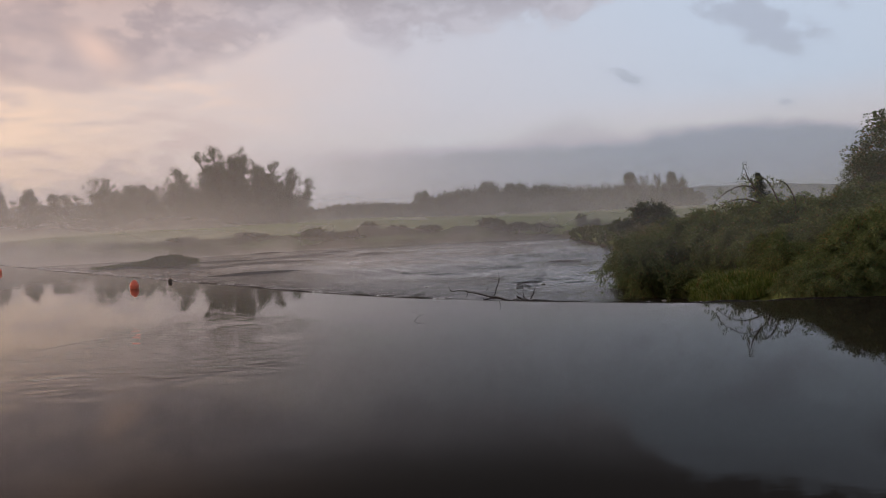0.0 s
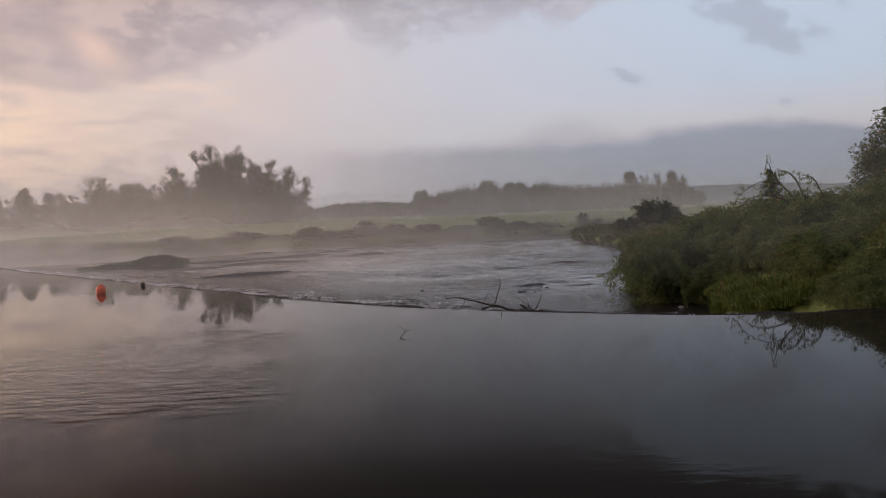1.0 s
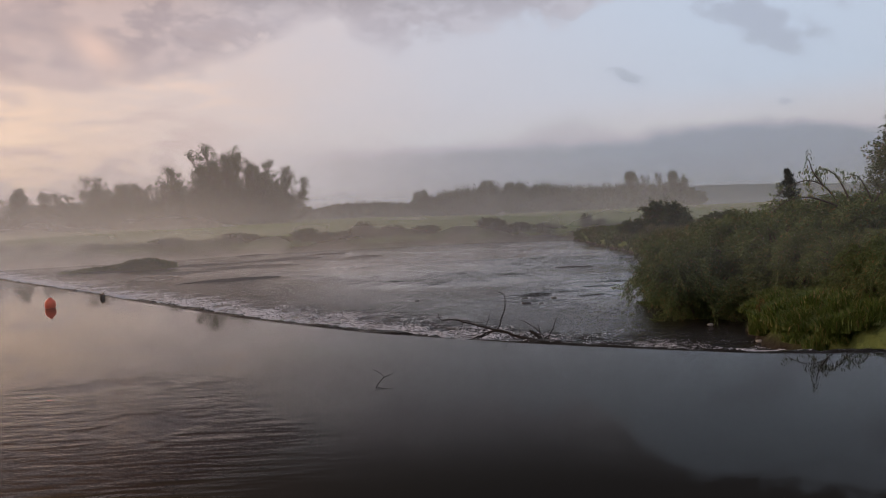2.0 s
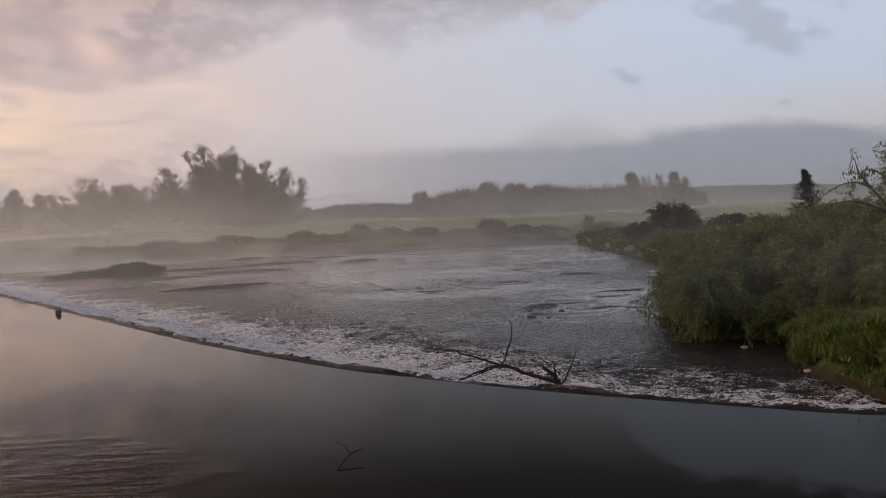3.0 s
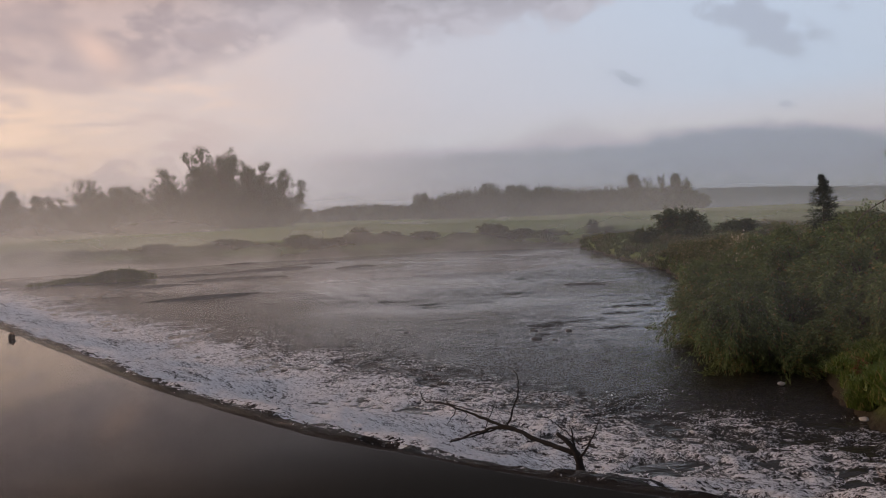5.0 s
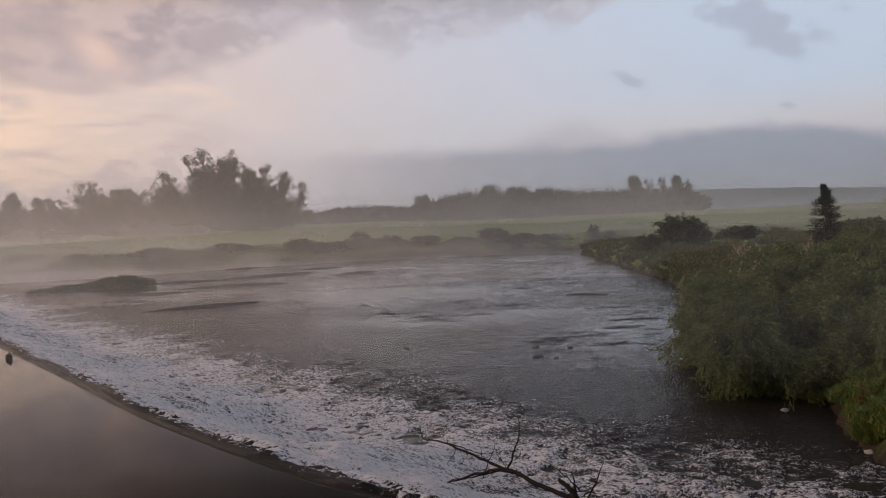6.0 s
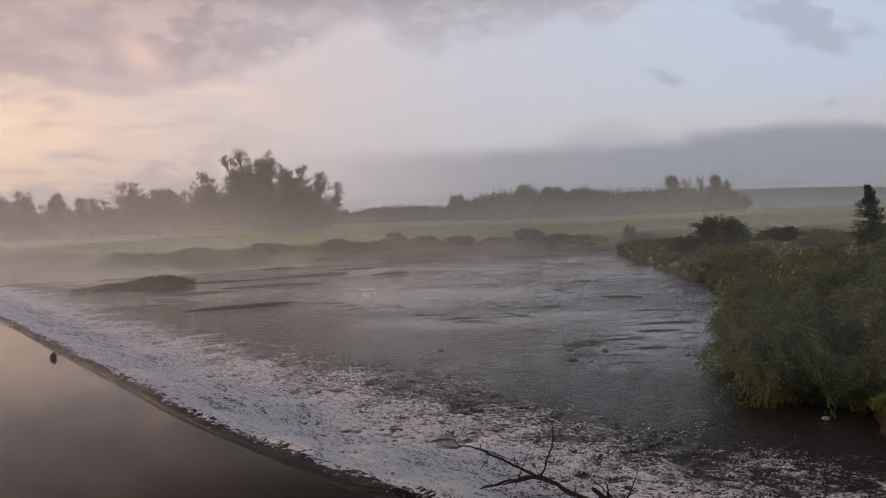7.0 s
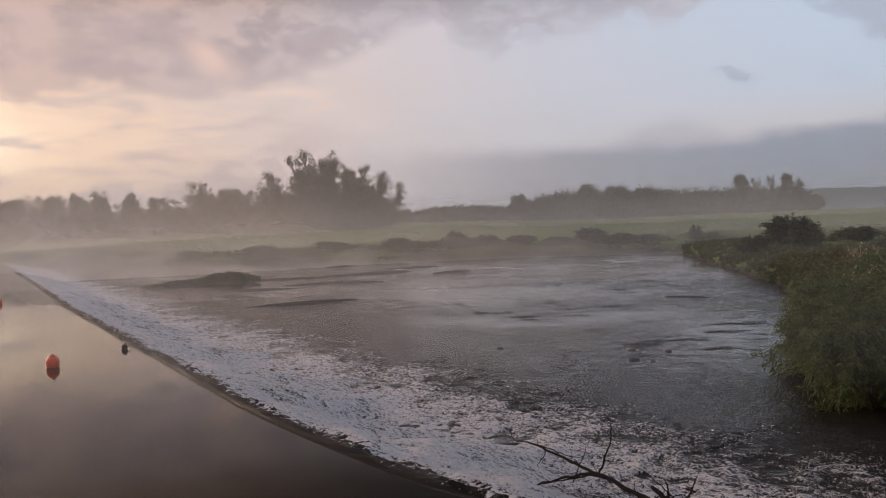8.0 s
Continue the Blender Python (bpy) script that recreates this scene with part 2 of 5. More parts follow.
def weir_material():
    """Water sliding over the crest and breaking into foam; u runs along the crest, v down the stream, in metres."""
    m, k = material("weir_water_and_foam")
    uv = k.add("ShaderNodeUVMap", uv_map="flow").outputs[0]
    sep = k.add("ShaderNodeSeparateXYZ")
    k.put(sep.inputs[0], uv)
    s, d = sep.outputs[0], sep.outputs[1]
    p = k.world_place()
    sepw = k.add("ShaderNodeSeparateXYZ")
    k.put(sepw.inputs[0], p)
    crown = k.add("ShaderNodeAttribute", attribute_name="crown").outputs["Fac"]
    broad = k.noise(k.scaled(uv, 0.5, 0.35, 1.0), 1.0, 4, 0.6)
    mid = k.noise(uv, 7.0, 4, 0.62, 0.5)
    tiny = k.noise(uv, 15.0, 5, 0.74, 0.5)
    start = k.smooth(k.math("ADD", d, k.math("MULTIPLY", mid, 1.5)), 1.0, 1.6)
    end = k.smooth(k.math("ADD", d, k.math("MULTIPLY", k.math("SUBTRACT", broad, 0.5), 7.0)), 4.4, 11.0, 1.0, 0.0)
    amount = k.math("MULTIPLY", k.math("MULTIPLY", start, end), k.smooth(sepw.outputs[0], 0.0, 4.5, 1.0, 0.80))
    # froth sits on the wave tops and is torn by fine turbulence
    warp = k.add("ShaderNodeVectorMath", operation="ADD")
    k.put(warp.inputs[0], uv)
    stir = k.add("ShaderNodeCombineXYZ")
    k.put(stir.inputs[0], k.math("MULTIPLY", mid, 1.1))
    k.put(stir.inputs[1], k.math("ADD", k.math("MULTIPLY", broad, 1.4), k.math("MULTIPLY", tiny, 0.35)))
    k.put(warp.inputs[1], stir.outputs[0])
    vor = k.add("ShaderNodeTexVoronoi", feature="DISTANCE_TO_EDGE")
    k.put(vor.inputs["Vector"], warp.outputs[0])
    vor.inputs["Scale"].default_value = 5.2
    lace = k.smooth(vor.outputs[0], 0.0, 0.22, 0.13, -0.03)
    field = k.math("ADD", lace, k.math("MULTIPLY", crown, 0.20))
    field = k.math("ADD", field, k.math("ADD", k.math("MULTIPLY", mid, 0.30), k.math("MULTIPLY", tiny, 0.70)))
    thick = k.smooth(k.math("ADD", d, k.math("MULTIPLY", broad, 3.0)), 2.2, 4.6, 0.07, 0.0)
    level = k.math("SUBTRACT", 0.945, k.math("ADD", k.math("MULTIPLY", amount, k.smooth(sepw.outputs[0], -6.0, 4.0, 0.355, 0.355)), k.math("MULTIPLY", thick, start)))
    foam = k.smooth(k.math("SUBTRACT", field, level), -0.05, 0.12, 0.0, 0.96)
    foam = k.math("MULTIPLY", foam, k.smooth(amount, 0.02, 0.2))
    h = k.math("ADD", k.math("MULTIPLY", mid, 0.5), k.math("MULTIPLY", tiny, 0.25))
    comb = k.noise(k.scaled(uv, 0.9, 4.5, 1.0), 2.2, 4, 0.6, 0.4)
    h = k.math("ADD", h, k.math("MULTIPLY", comb, k.smooth(d, 0.8, 2.2, 0.5, 0.0)))
    h = k.math("MULTIPLY", h, k.math("MULTIPLY", k.smooth(d, 0.0, 0.25, 0.15, 1.0), k.smooth(d, 6.0, 12.0, 1.0, 0.35)))
    murk = k.mix(broad, (0.016, 0.014, 0.012), (0.032, 0.028, 0.024))
    water = principled(k, murk, 0.08, bump(k, h, 0.9, 0.24), ior=k.smooth(d, 1.4, 6.0, 1.10, 1.333))
    froth = principled(k, k.mix(k.smooth(k.math("ADD", k.math("MULTIPLY", tiny, 0.7), k.math("MULTIPLY", mid, 0.3)), 0.40, 0.62), (0.76, 0.75, 0.76), (0.98, 0.97, 0.98)), 0.75, bump(k, k.math("ADD", tiny, k.math("MULTIPLY", mid, 0.8)), 1.0, 0.10))
    mx = k.add("ShaderNodeMixShader")
    k.put(mx.inputs[0], foam)
    k.nt.links.new(water, mx.inputs[1])
    k.nt.links.new(froth, mx.inputs[2])
    finish(k, mx.outputs[0])
    return m


def ground_material():
    m, k = material("meadow_and_bank_earth")
    p = k.world_place()
    sep = k.add("ShaderNodeSeparateXYZ")
    k.put(sep.inputs[0], p)
    a = k.noise(p, 0.05, 4)
    b = k.noise(p, 0.6, 5, 0.6)
    c = k.noise(p, 6.0, 4, 0.6)
    grass = k.mix(b, (0.075, 0.125, 0.028), (0.150, 0.215, 0.058))
    grass = k.mix(k.smooth(a, 0.4, 0.65, 0, 0.6), grass, (0.120, 0.140, 0.055))
    grass = k.mix(k.smooth(c, 0.5, 0.8, 0, 0.6), grass, (0.040, 0.060, 0.018))
    earth = k.mix(c, (0.018, 0.015, 0.011), (0.050, 0.042, 0.030))
    col = k.mix(k.smooth(k.math("ADD", sep.outputs[2], k.math("MULTIPLY", b, 0.5)), -0.70, -0.15), earth, grass)
    finish(k, principled(k, col, 0.95, bump(k, k.math("ADD", b, c), 0.8, 0.15), spec=0.2))
    return m


def hill_material():
    m, k = material("wooded_hillside")
    p = k.world_place()
    a = k.noise(p, 0.012, 5, 0.6)
    b = k.noise(p, 0.08, 4, 0.6)
    col = k.mix(a, (0.035, 0.055, 0.030), (0.075, 0.095, 0.050))
    finish(k, principled(k, k.mix(k.smooth(b, 0.4, 0.7, 0, 0.6), col, (0.028, 0.042, 0.025)), 0.95, spec=0.1))
    return m


def mist_material(name, amount, height, base, haze, reach, top, scale, seed, rise=0.0, tone=(0.93, 0.96, 0.985)):
    """Thin wet air: lets most light through, scatters a part of the sky's and the sun's light."""
    m, k = material(name)
    p = k.world_place()
    sep = k.add("ShaderNodeSeparateXYZ")
    k.put(sep.inputs[0], p)
    off = k.add("ShaderNodeVectorMath", operation="ADD")
    k.put(off.inputs[0], k.scaled(p, scale, scale, scale * 2.2))
    off.inputs[1].default_value = (seed * 3.7, seed * 1.3, seed * 2.1)
    n = k.noise(off.outputs[0], 1.0, 4, 0.55, 0.4)
    n2 = k.noise(off.outputs[0], 0.33, 2, 0.5)
    up = k.math("SUBTRACT", sep.outputs[2], base)
    lift = k.math("MULTIPLY", up, k.math("DIVIDE", 1.0, k.math("MULTIPLY", height, k.smooth(n2, 0.3, 0.7, 0.55, 1.7))))
    dens = k.math("EXPONENT", k.math("MULTIPLY", k.math("MAXIMUM", lift, 0.0), -1.0))
    dens = k.math("MULTIPLY", dens, k.smooth(n, 0.25, 0.75, 0.45, 1.35))
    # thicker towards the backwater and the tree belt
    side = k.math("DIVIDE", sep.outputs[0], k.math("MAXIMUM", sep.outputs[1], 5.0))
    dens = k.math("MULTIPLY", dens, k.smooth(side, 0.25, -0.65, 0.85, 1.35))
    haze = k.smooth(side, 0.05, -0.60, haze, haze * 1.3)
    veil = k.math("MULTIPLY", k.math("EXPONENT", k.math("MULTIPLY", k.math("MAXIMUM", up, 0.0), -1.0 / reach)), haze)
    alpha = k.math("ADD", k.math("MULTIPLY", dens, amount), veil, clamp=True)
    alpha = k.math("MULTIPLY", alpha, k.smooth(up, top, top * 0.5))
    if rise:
        alpha = k.math("MULTIPLY", alpha, k.smooth(sep.outputs[2], 0.05, rise))
    # droplets scatter light from before and behind alike
    d = k.add("ShaderNodeBsdfDiffuse")
    t = k.add("ShaderNodeBsdfTranslucent")
    k.put(d.inputs[0], tone)
    k.put(t.inputs[0], tone)
    half = k.add("ShaderNodeMixShader")
    half.inputs[0].default_value = 0.6
    k.nt.links.new(d.outputs[0], half.inputs[1])
    k.nt.links.new(t.outputs[0], half.inputs[2])
    clear = k.add("ShaderNodeBsdfTransparent")
    mx = k.add("ShaderNodeMixShader")
    k.put(mx.inputs[0], alpha)
    k.nt.links.new(clear.outputs[0], mx.inputs[1])
    k.nt.links.new(half.outputs[0], mx.inputs[2])
    finish(k, mx.outputs[0])
    return m


def plain_material(name, a, b, scale, rough=0.6, relief=0.3, depth=0.01):
    m, k = material(name)
    n = k.noise(k.place(), scale, 5, 0.6)
    n2 = k.noise(k.place(), scale * 0.2, 3)
    col = k.mix(k.math("MULTIPLY", k.math("ADD", n, n2), 0.5), a, b)
    finish(k, principled(k, col, rough, bump(k, n, relief, depth)))
    return m


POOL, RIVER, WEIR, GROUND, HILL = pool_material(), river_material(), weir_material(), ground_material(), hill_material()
BARK = bark_material("grey_brown_bark", (0.045, 0.036, 0.028), (0.12, 0.10, 0.08))
WETWOOD = bark_material("wet_dark_deadwood", (0.004, 0.0035, 0.003), (0.016, 0.013, 0.011))
FAR_LEAF = leaf_material("late_summer_tree_leaves", (0.030, 0.042, 0.016), (0.070, 0.085, 0.030))
WOOD_LEAF = leaf_material("far_wood_leaves", (0.028, 0.040, 0.018), (0.060, 0.075, 0.032))
WILLOW = leaf_material("willow_leaves", (0.062, 0.095, 0.030), (0.180, 0.235, 0.085), (0.22, 0.15, 0.06), 0.07)
SHRUB = leaf_material("bank_shrub_leaves", (0.040, 0.060, 0.018), (0.095, 0.130, 0.040), (0.18, 0.12, 0.05), 0.08)
HERB = leaf_material("tall_herbs_withering", (0.060, 0.075, 0.022), (0.150, 0.165, 0.055), (0.34, 0.28, 0.15), 0.15)
RUST = leaf_material("rusty_dock_leaves", (0.10, 0.048, 0.018), (0.22, 0.11, 0.045), (0.18, 0.11, 0.06), 0.3)
FLUFF = leaf_material("pale_seed_heads", (0.11, 0.12, 0.045), (0.24, 0.23, 0.12), (0.55, 0.50, 0.36), 0.30)
NEEDLE = leaf_material("dark_conifer_needles", (0.014, 0.026, 0.014), (0.032, 0.052, 0.026), None, 0, 0.1)
BLADE = leaf_material("bright_bank_grass", (0.070, 0.115, 0.022), (0.170, 0.235, 0.055), (0.30, 0.25, 0.10), 0.12)
REED = leaf_material("misty_reeds", (0.065, 0.095, 0.028), (0.150, 0.185, 0.062), (0.22, 0.18, 0.08), 0.12)
ORANGE = plain_material("sun_bleached_orange_plastic", (0.75, 0.085, 0.030), (0.85, 0.14, 0.05), 9, 0.42, 0.1, 0.004)
STONE = plain_material("pale_river_stone", (0.20, 0.20, 0.19), (0.42, 0.41, 0.39), 14, 0.8, 0.5, 0.02)
DARKSTONE = plain_material("wet_dark_stone", (0.025, 0.023, 0.022), (0.075, 0.068, 0.062), 9, 0.45, 0.6, 0.03)
GRAVEL = plain_material("wet_gravel", (0.030, 0.027, 0.024), (0.095, 0.086, 0.076), 22, 0.7, 0.8, 0.03)
CONCRETE = plain_material("algae_stained_concrete", (0.10, 0.10, 0.085), (0.22, 0.21, 0.18), 3, 0.85, 0.5, 0.02)
STEEL = plain_material("grey_steel", (0.20, 0.21, 0.22), (0.30, 0.31, 0.32), 5, 0.5, 0.1, 0.005)
CUT = plain_material("brown_split_wood", (0.10, 0.055, 0.030), (0.20, 0.12, 0.07), 12, 0.8, 0.5, 0.01)


# ------------------------------------------------------------------ mesh helpers
rng = np.random.default_rng(7)


class Build:
    """Gathers vertices and faces; becomes one mesh."""

    def __init__(self):
        self.v, self.f, self.n = [], [], 0

    def add(self, verts, faces):
        verts = np.asarray(verts, float)
        self.v.append(verts)
        self.f.extend((np.asarray(faces) + self.n).tolist())
        self.n += len(verts)
        return self

    def tube(self, points, radii, sides=6):
        pts = np.asarray(points, float)
        rings = []
        for i, p in enumerate(pts):
            t = pts[min(i + 1, len(pts) - 1)] - pts[max(i - 1, 0)]
            t = t / (np.linalg.norm(t) + 1e-9)
            a = np.cross(t, (0.31, 0.17, 0.93) if abs(t[2]) < 0.9 else (1.0, 0.1, 0.0))
            a /= np.linalg.norm(a)
            b = np.cross(t, a)
            ang = np.arange(sides) * 2 * np.pi / sides
            rings.append(p + radii[i] * (np.outer(np.cos(ang), a) + np.outer(np.sin(ang), b)))
        k, q = len(pts), []
        for i in range(k - 1):
            for j in range(sides):
                j2 = (j + 1) % sides
                q.append((i * sides + j, i * sides + j2, (i + 1) * sides + j2, (i + 1) * sides + j))
        self.add(np.vstack(rings), q)
        base = self.n - sides
        self.f.append([base + j for j in range(sides)])
        base = self.n - k * sides
        self.f.append([base + j for j in reversed(range(sides))])
        return self

    def leaves(self, at, along, length, width, gen):
        """Narrow folded diamonds at the points, roughly along the given directions."""
        at = np.asarray(at, float)
        n = len(at)
        along = np.asarray(along, float) + gen.normal(0, 0.35, (n, 3))
        along /= np.linalg.norm(along, axis=1)[:, None] + 1e-9
        side = np.cross(along, gen.normal(0, 1, (n, 3)))
        side /= np.linalg.norm(side, axis=1)[:, None] + 1e-9
        lift = np.cross(side, along)
        le = length * gen.uniform(0.7, 1.35, (n, 1))
        wi = width * gen.uniform(0.7, 1.35, (n, 1))
        v = np.stack([at, at + along * le * 0.45 + side * wi * 0.5 + lift * wi * 0.18, at + along * le,
                      at + along * le * 0.45 - side * wi * 0.5 + lift * wi * 0.18], 1).reshape(-1, 3)
        i = np.arange(n)[:, None] * 4
        self.add(v, i + np.arange(4)[None, :])
        return self

    def mesh(self, name, mat, smooth=False):
        me = bpy.data.meshes.new(name)
        me.from_pydata(np.vstack(self.v).tolist(), [], self.f)
        me.materials.append(mat)
        if smooth:
            me.polygons.foreach_set("use_smooth", [True] * len(me.polygons))
        me.update()
        return me


LOOSE = ("crown", "foliage", "leafage", "needles", "seed_heads", "stalk_mass", "branchwork", "sparse_leaves")


def part(name, mesh, parent, label=""):
    ob = new(name, mesh)
    ob.parent = parent
    return tagged(ob, label, kind="stuff" if name in LOOSE else "")


def thing(name, label, category, group="", kind="", mesh=None, m=None):
    ob = tagged(new(name, mesh), label, category, group, kind)
    if m is not None:
        ob.matrix_world = m
    return ob


def put_copy(ob, m):
    """A copy at exactly the pose and size m."""
    return copy_thing(ob, m @ Matrix.Diagonal((*(1 / v for v in ob.scale), 1)))


def spot(x, y, z, turn=0.0, size=1.0, tall=None):
    return pose(x, y, z, 0, 0, turn) @ Matrix.Diagonal((size, size, size if tall is None else tall, 1))


def smoothstep(v, a, b):
    t = np.clip((np.asarray(v, float) - a) / (b - a), 0, 1)
    return t * t * (3 - 2 * t)


def hills(x, y, scale, seed=0.0, octaves=3):
    """Cheap smooth noise on arrays, about -1 to 1."""
    x, y = np.asarray(x, float) * scale, np.asarray(y, float) * scale
    out, amp, total = 0, 1.0, 0.0
    for o in range(octaves):
        a, b = 1.7 + o * 0.37 + seed, 2.3 - o * 0.21 + seed * 0.7
        out = out + amp * (np.sin(x * a + 1.3 * np.sin(y * 0.8 + seed + o)) * np.cos(y * b + 1.1 * np.sin(x * 0.7 + 2 * o + seed)))
        total += amp
        x, y, amp = x * 2.03 + 5.1, y * 1.97 - 3.3, amp * 0.5
    return out / total


def lattice(x, y, seed):
    """Smooth value noise on arrays, 0 to 1, with no visible period."""
    xi, yi = np.floor(x).astype(np.int64), np.floor(y).astype(np.int64)
    fx, fy = x - xi, y - yi
    fx, fy = fx * fx * fx * (fx * (fx * 6 - 15) + 10), fy * fy * fy * (fy * (fy * 6 - 15) + 10)

    def dice(a, b):
        n = (a * 374761393 + b * 668265263 + seed * 1442695041) & 0x7FFFFFFF
        n = ((n ^ (n >> 13)) * 1274126177) & 0x7FFFFFFF
        return ((n ^ (n >> 16)) & 0xFFFF) / 65535.0

    a, b, c, e = dice(xi, yi), dice(xi + 1, yi), dice(xi, yi + 1), dice(xi + 1, yi + 1)
    return (a * (1 - fx) + b * fx) * (1 - fy) + (c * (1 - fx) + e * fx) * fy


def chop(x, y, scale, seed, octaves=3, gain=0.55):
    """Broken water: sharp crests, round troughs, 0 to 1."""
    out, amp, total = 0.0, 1.0, 0.0
    for o in range(octaves):
        k = scale * 2.07 ** o
        out = out + amp * (1 - np.abs(2 * lattice(x * k + 17.3 * o, y * k - 9.1 * o, seed + o) - 1))
        total += amp
        amp *= gain
    return out / total


# ------------------------------------------------------------------ plan of the river
POOL_Z = 0.35          # level of the pool; the river below the weir lies at -1
CREST_KNOTS = [(-150, 206), (-66.3, 101), (-30, 55.5), (-25, 49.0), (-20, 42.9), (-16, 38.1), (-12, 33.2), (-8, 28.4), (-5, 24.75), (-3.5, 23.1),
               (-2, 21.55), (-1, 20.6), (0.0, 19.85), (1.0, 19.1), (2.0, 18.43), (3.0, 17.83), (4.0, 17.25), (5.0, 16.75), (6.5, 16.4), (9.5, 16.1)]
RIGHT_Y = [16, 16.6, 18.5, 20.8, 22.5, 24, 25.3, 26.5, 29, 33, 46, 62, 79, 106, 119]
RIGHT_X = [8.5, 8.5, 8.45, 8.3, 8.15, 8.2, 8.2, 8.5, 9.4, 9.6, 12.2, 15.6, 16.4, 17.6, 19.2]
FAR_X = [-260, -150, -92, -67, -50, -32, -15, -2, 10, 19, 60]
FAR_Y = [190, 160, 142, 134, 130, 127.5, 126.5, 127, 122, 118.5, 100]


def crest_points(step):
    """The crest, resampled evenly; the spacing grows with the distance."""
    k = np.array(CREST_KNOTS, float)
    dense = []
    for i in range(len(k) - 1):
        p0, p1, p2, p3 = k[max(i - 1, 0)], k[i], k[i + 1], k[min(i + 2, len(k) - 1)]
        la = max(np.linalg.norm(p1 - p0), 1e-6)
        lb = np.linalg.norm(p2 - p1)
        lc = max(np.linalg.norm(p3 - p2), 1e-6)
        m1 = ((p2 - p0) / (la + lb) * lb)
        m2 = ((p3 - p1) / (lc + lb) * lb)
        for t in np.linspace(0, 1, 60, endpoint=False):
            t2, t3 = t * t, t * t * t
            dense.append((2 * t3 - 3 * t2 + 1) * p1 + (t3 - 2 * t2 + t) * m1 + (-2 * t3 + 3 * t2) * p2 + (t3 - t2) * m2)
    dense = np.array(dense + [k[-1]])
    s = np.concatenate([[0], np.cumsum(np.linalg.norm(np.diff(dense, axis=0), axis=1))])
    at, q = [], s[-1]
    while q > 0:
        at.append(q)
        p = np.array([np.interp(q, s, dense[:, 0]), np.interp(q, s, dense[:, 1])])
        q -= step * max(1.0, (np.hypot(p[0], p[1] - 10) - 12) / 12)
    at = np.array(at[::-1])
    return np.stack([np.interp(at, s, dense[:, 0]), np.interp(at, s, dense[:, 1])], 1), at


def land(x, y):
    """Metres inside the land (negative in the river)."""
    x, y = np.asarray(x, float), np.asarray(y, float)
    w = 0.45 * hills(x, y, 0.35, 1.0) + 0.15 * hills(x, y, 1.6, 2.0)
    right = np.minimum(x - np.interp(y, RIGHT_Y, RIGHT_X), y - 15.35)
    far = y - np.interp(x, FAR_X, FAR_Y) + 1.5 * hills(x, y, 0.06, 3.0)
    side = np.maximum(np.maximum(x - 75, -240 - x), -75 - y)
    return np.maximum(np.maximum(right, far), side) + w


def ground_height(x, y):
    x, y = np.asarray(x, float), np.asarray(y, float)
    d = land(x, y)
    h = np.interp(d, [-4, -1.2, -0.5, 0.0, 0.5, 1.2, 3, 8, 20], [-2.6, -2.2, -1.5, -1.0, -0.25, 0.12, 0.42, 0.62, 0.75])
    h = h + 0.30 * smoothstep(d, 0.1, 1.0) * (1 - smoothstep(y, 18, 24)) * (x > 0)
    left = smoothstep(-x, -40, 60)
    rise = smoothstep(y, 125, 270) * (2.3 + 1.2 * left) + smoothstep(y, 260, 600) * (1.2 + 1.2 * left)
    rough = 0.10 * hills(x, y, 0.5, 4.0) + 0.4 * hills(x, y, 0.03, 5.0) * smoothstep(d, 5, 40)
    return h + (rise + rough) * smoothstep(d, 0.3, 4)


def gz(x, y):
    return float(ground_height(x, y))


def grid_mesh(name, xs, ys, z, mat):
    gx, gy = np.meshgrid(xs, ys)
    v = np.stack([gx, gy, z(gx, gy)], -1).reshape(-1, 3)
    nx, ny = len(xs), len(ys)
    i = (np.arange(ny - 1)[:, None] * nx + np.arange(nx - 1)[None, :]).reshape(-1, 1)
    return Build().add(v, i + np.array([[0, 1, nx + 1, nx]])).mesh(name, mat, True)


def spread(*stretches):
    out = []
    for a, b, n in stretches:
        out.extend(np.linspace(a, b, n, endpoint=False))
    return np.array(out + [stretches[-1][1]])


xs = spread((-4500, -900, 10), (-900, -260, 16), (-260, -100, 40), (-100, 5, 90), (5, 26, 60), (26, 90, 32), (90, 400, 26), (400, 4500, 18))
ys = spread((-3000, -120, 10), (-120, 15, 22), (15, 62, 110), (62, 112, 50), (112, 150, 60), (150, 400, 50), (400, 900, 25), (900, 4600, 20))
thing("ground", "misty green meadow with dark earth river banks", "ground", kind="structure", mesh=grid_mesh("ground", xs, ys, ground_height, GROUND))


# ------------------------------------------------------------------ water
crest, crest_s = crest_points(0.075)


def make_pool():
    outline = [(float(p[0]), float(p[1])) for p in crest] + [(80, 16.2), (80, -90), (-260, -90), (-260, 215)]
    bm = bmesh.new()
    face = bm.faces.new([bm.verts.new((x, y, POOL_Z)) for x, y in outline])
    if face.normal.z < 0:
        face.normal_flip()
    bmesh.ops.triangulate(bm, faces=[face])
    bmesh.ops.recalc_face_normals(bm, faces=bm.faces)
    me = bpy.data.meshes.new("water_above_weir")
    bm.to_mesh(me)
    bm.free()
    if me.polygons[0].normal.z < 0:
        me.flip_normals()
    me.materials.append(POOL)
    thing("water_above_weir", "still dark river pool mirroring the dawn sky", "water", kind="structure", mesh=me)


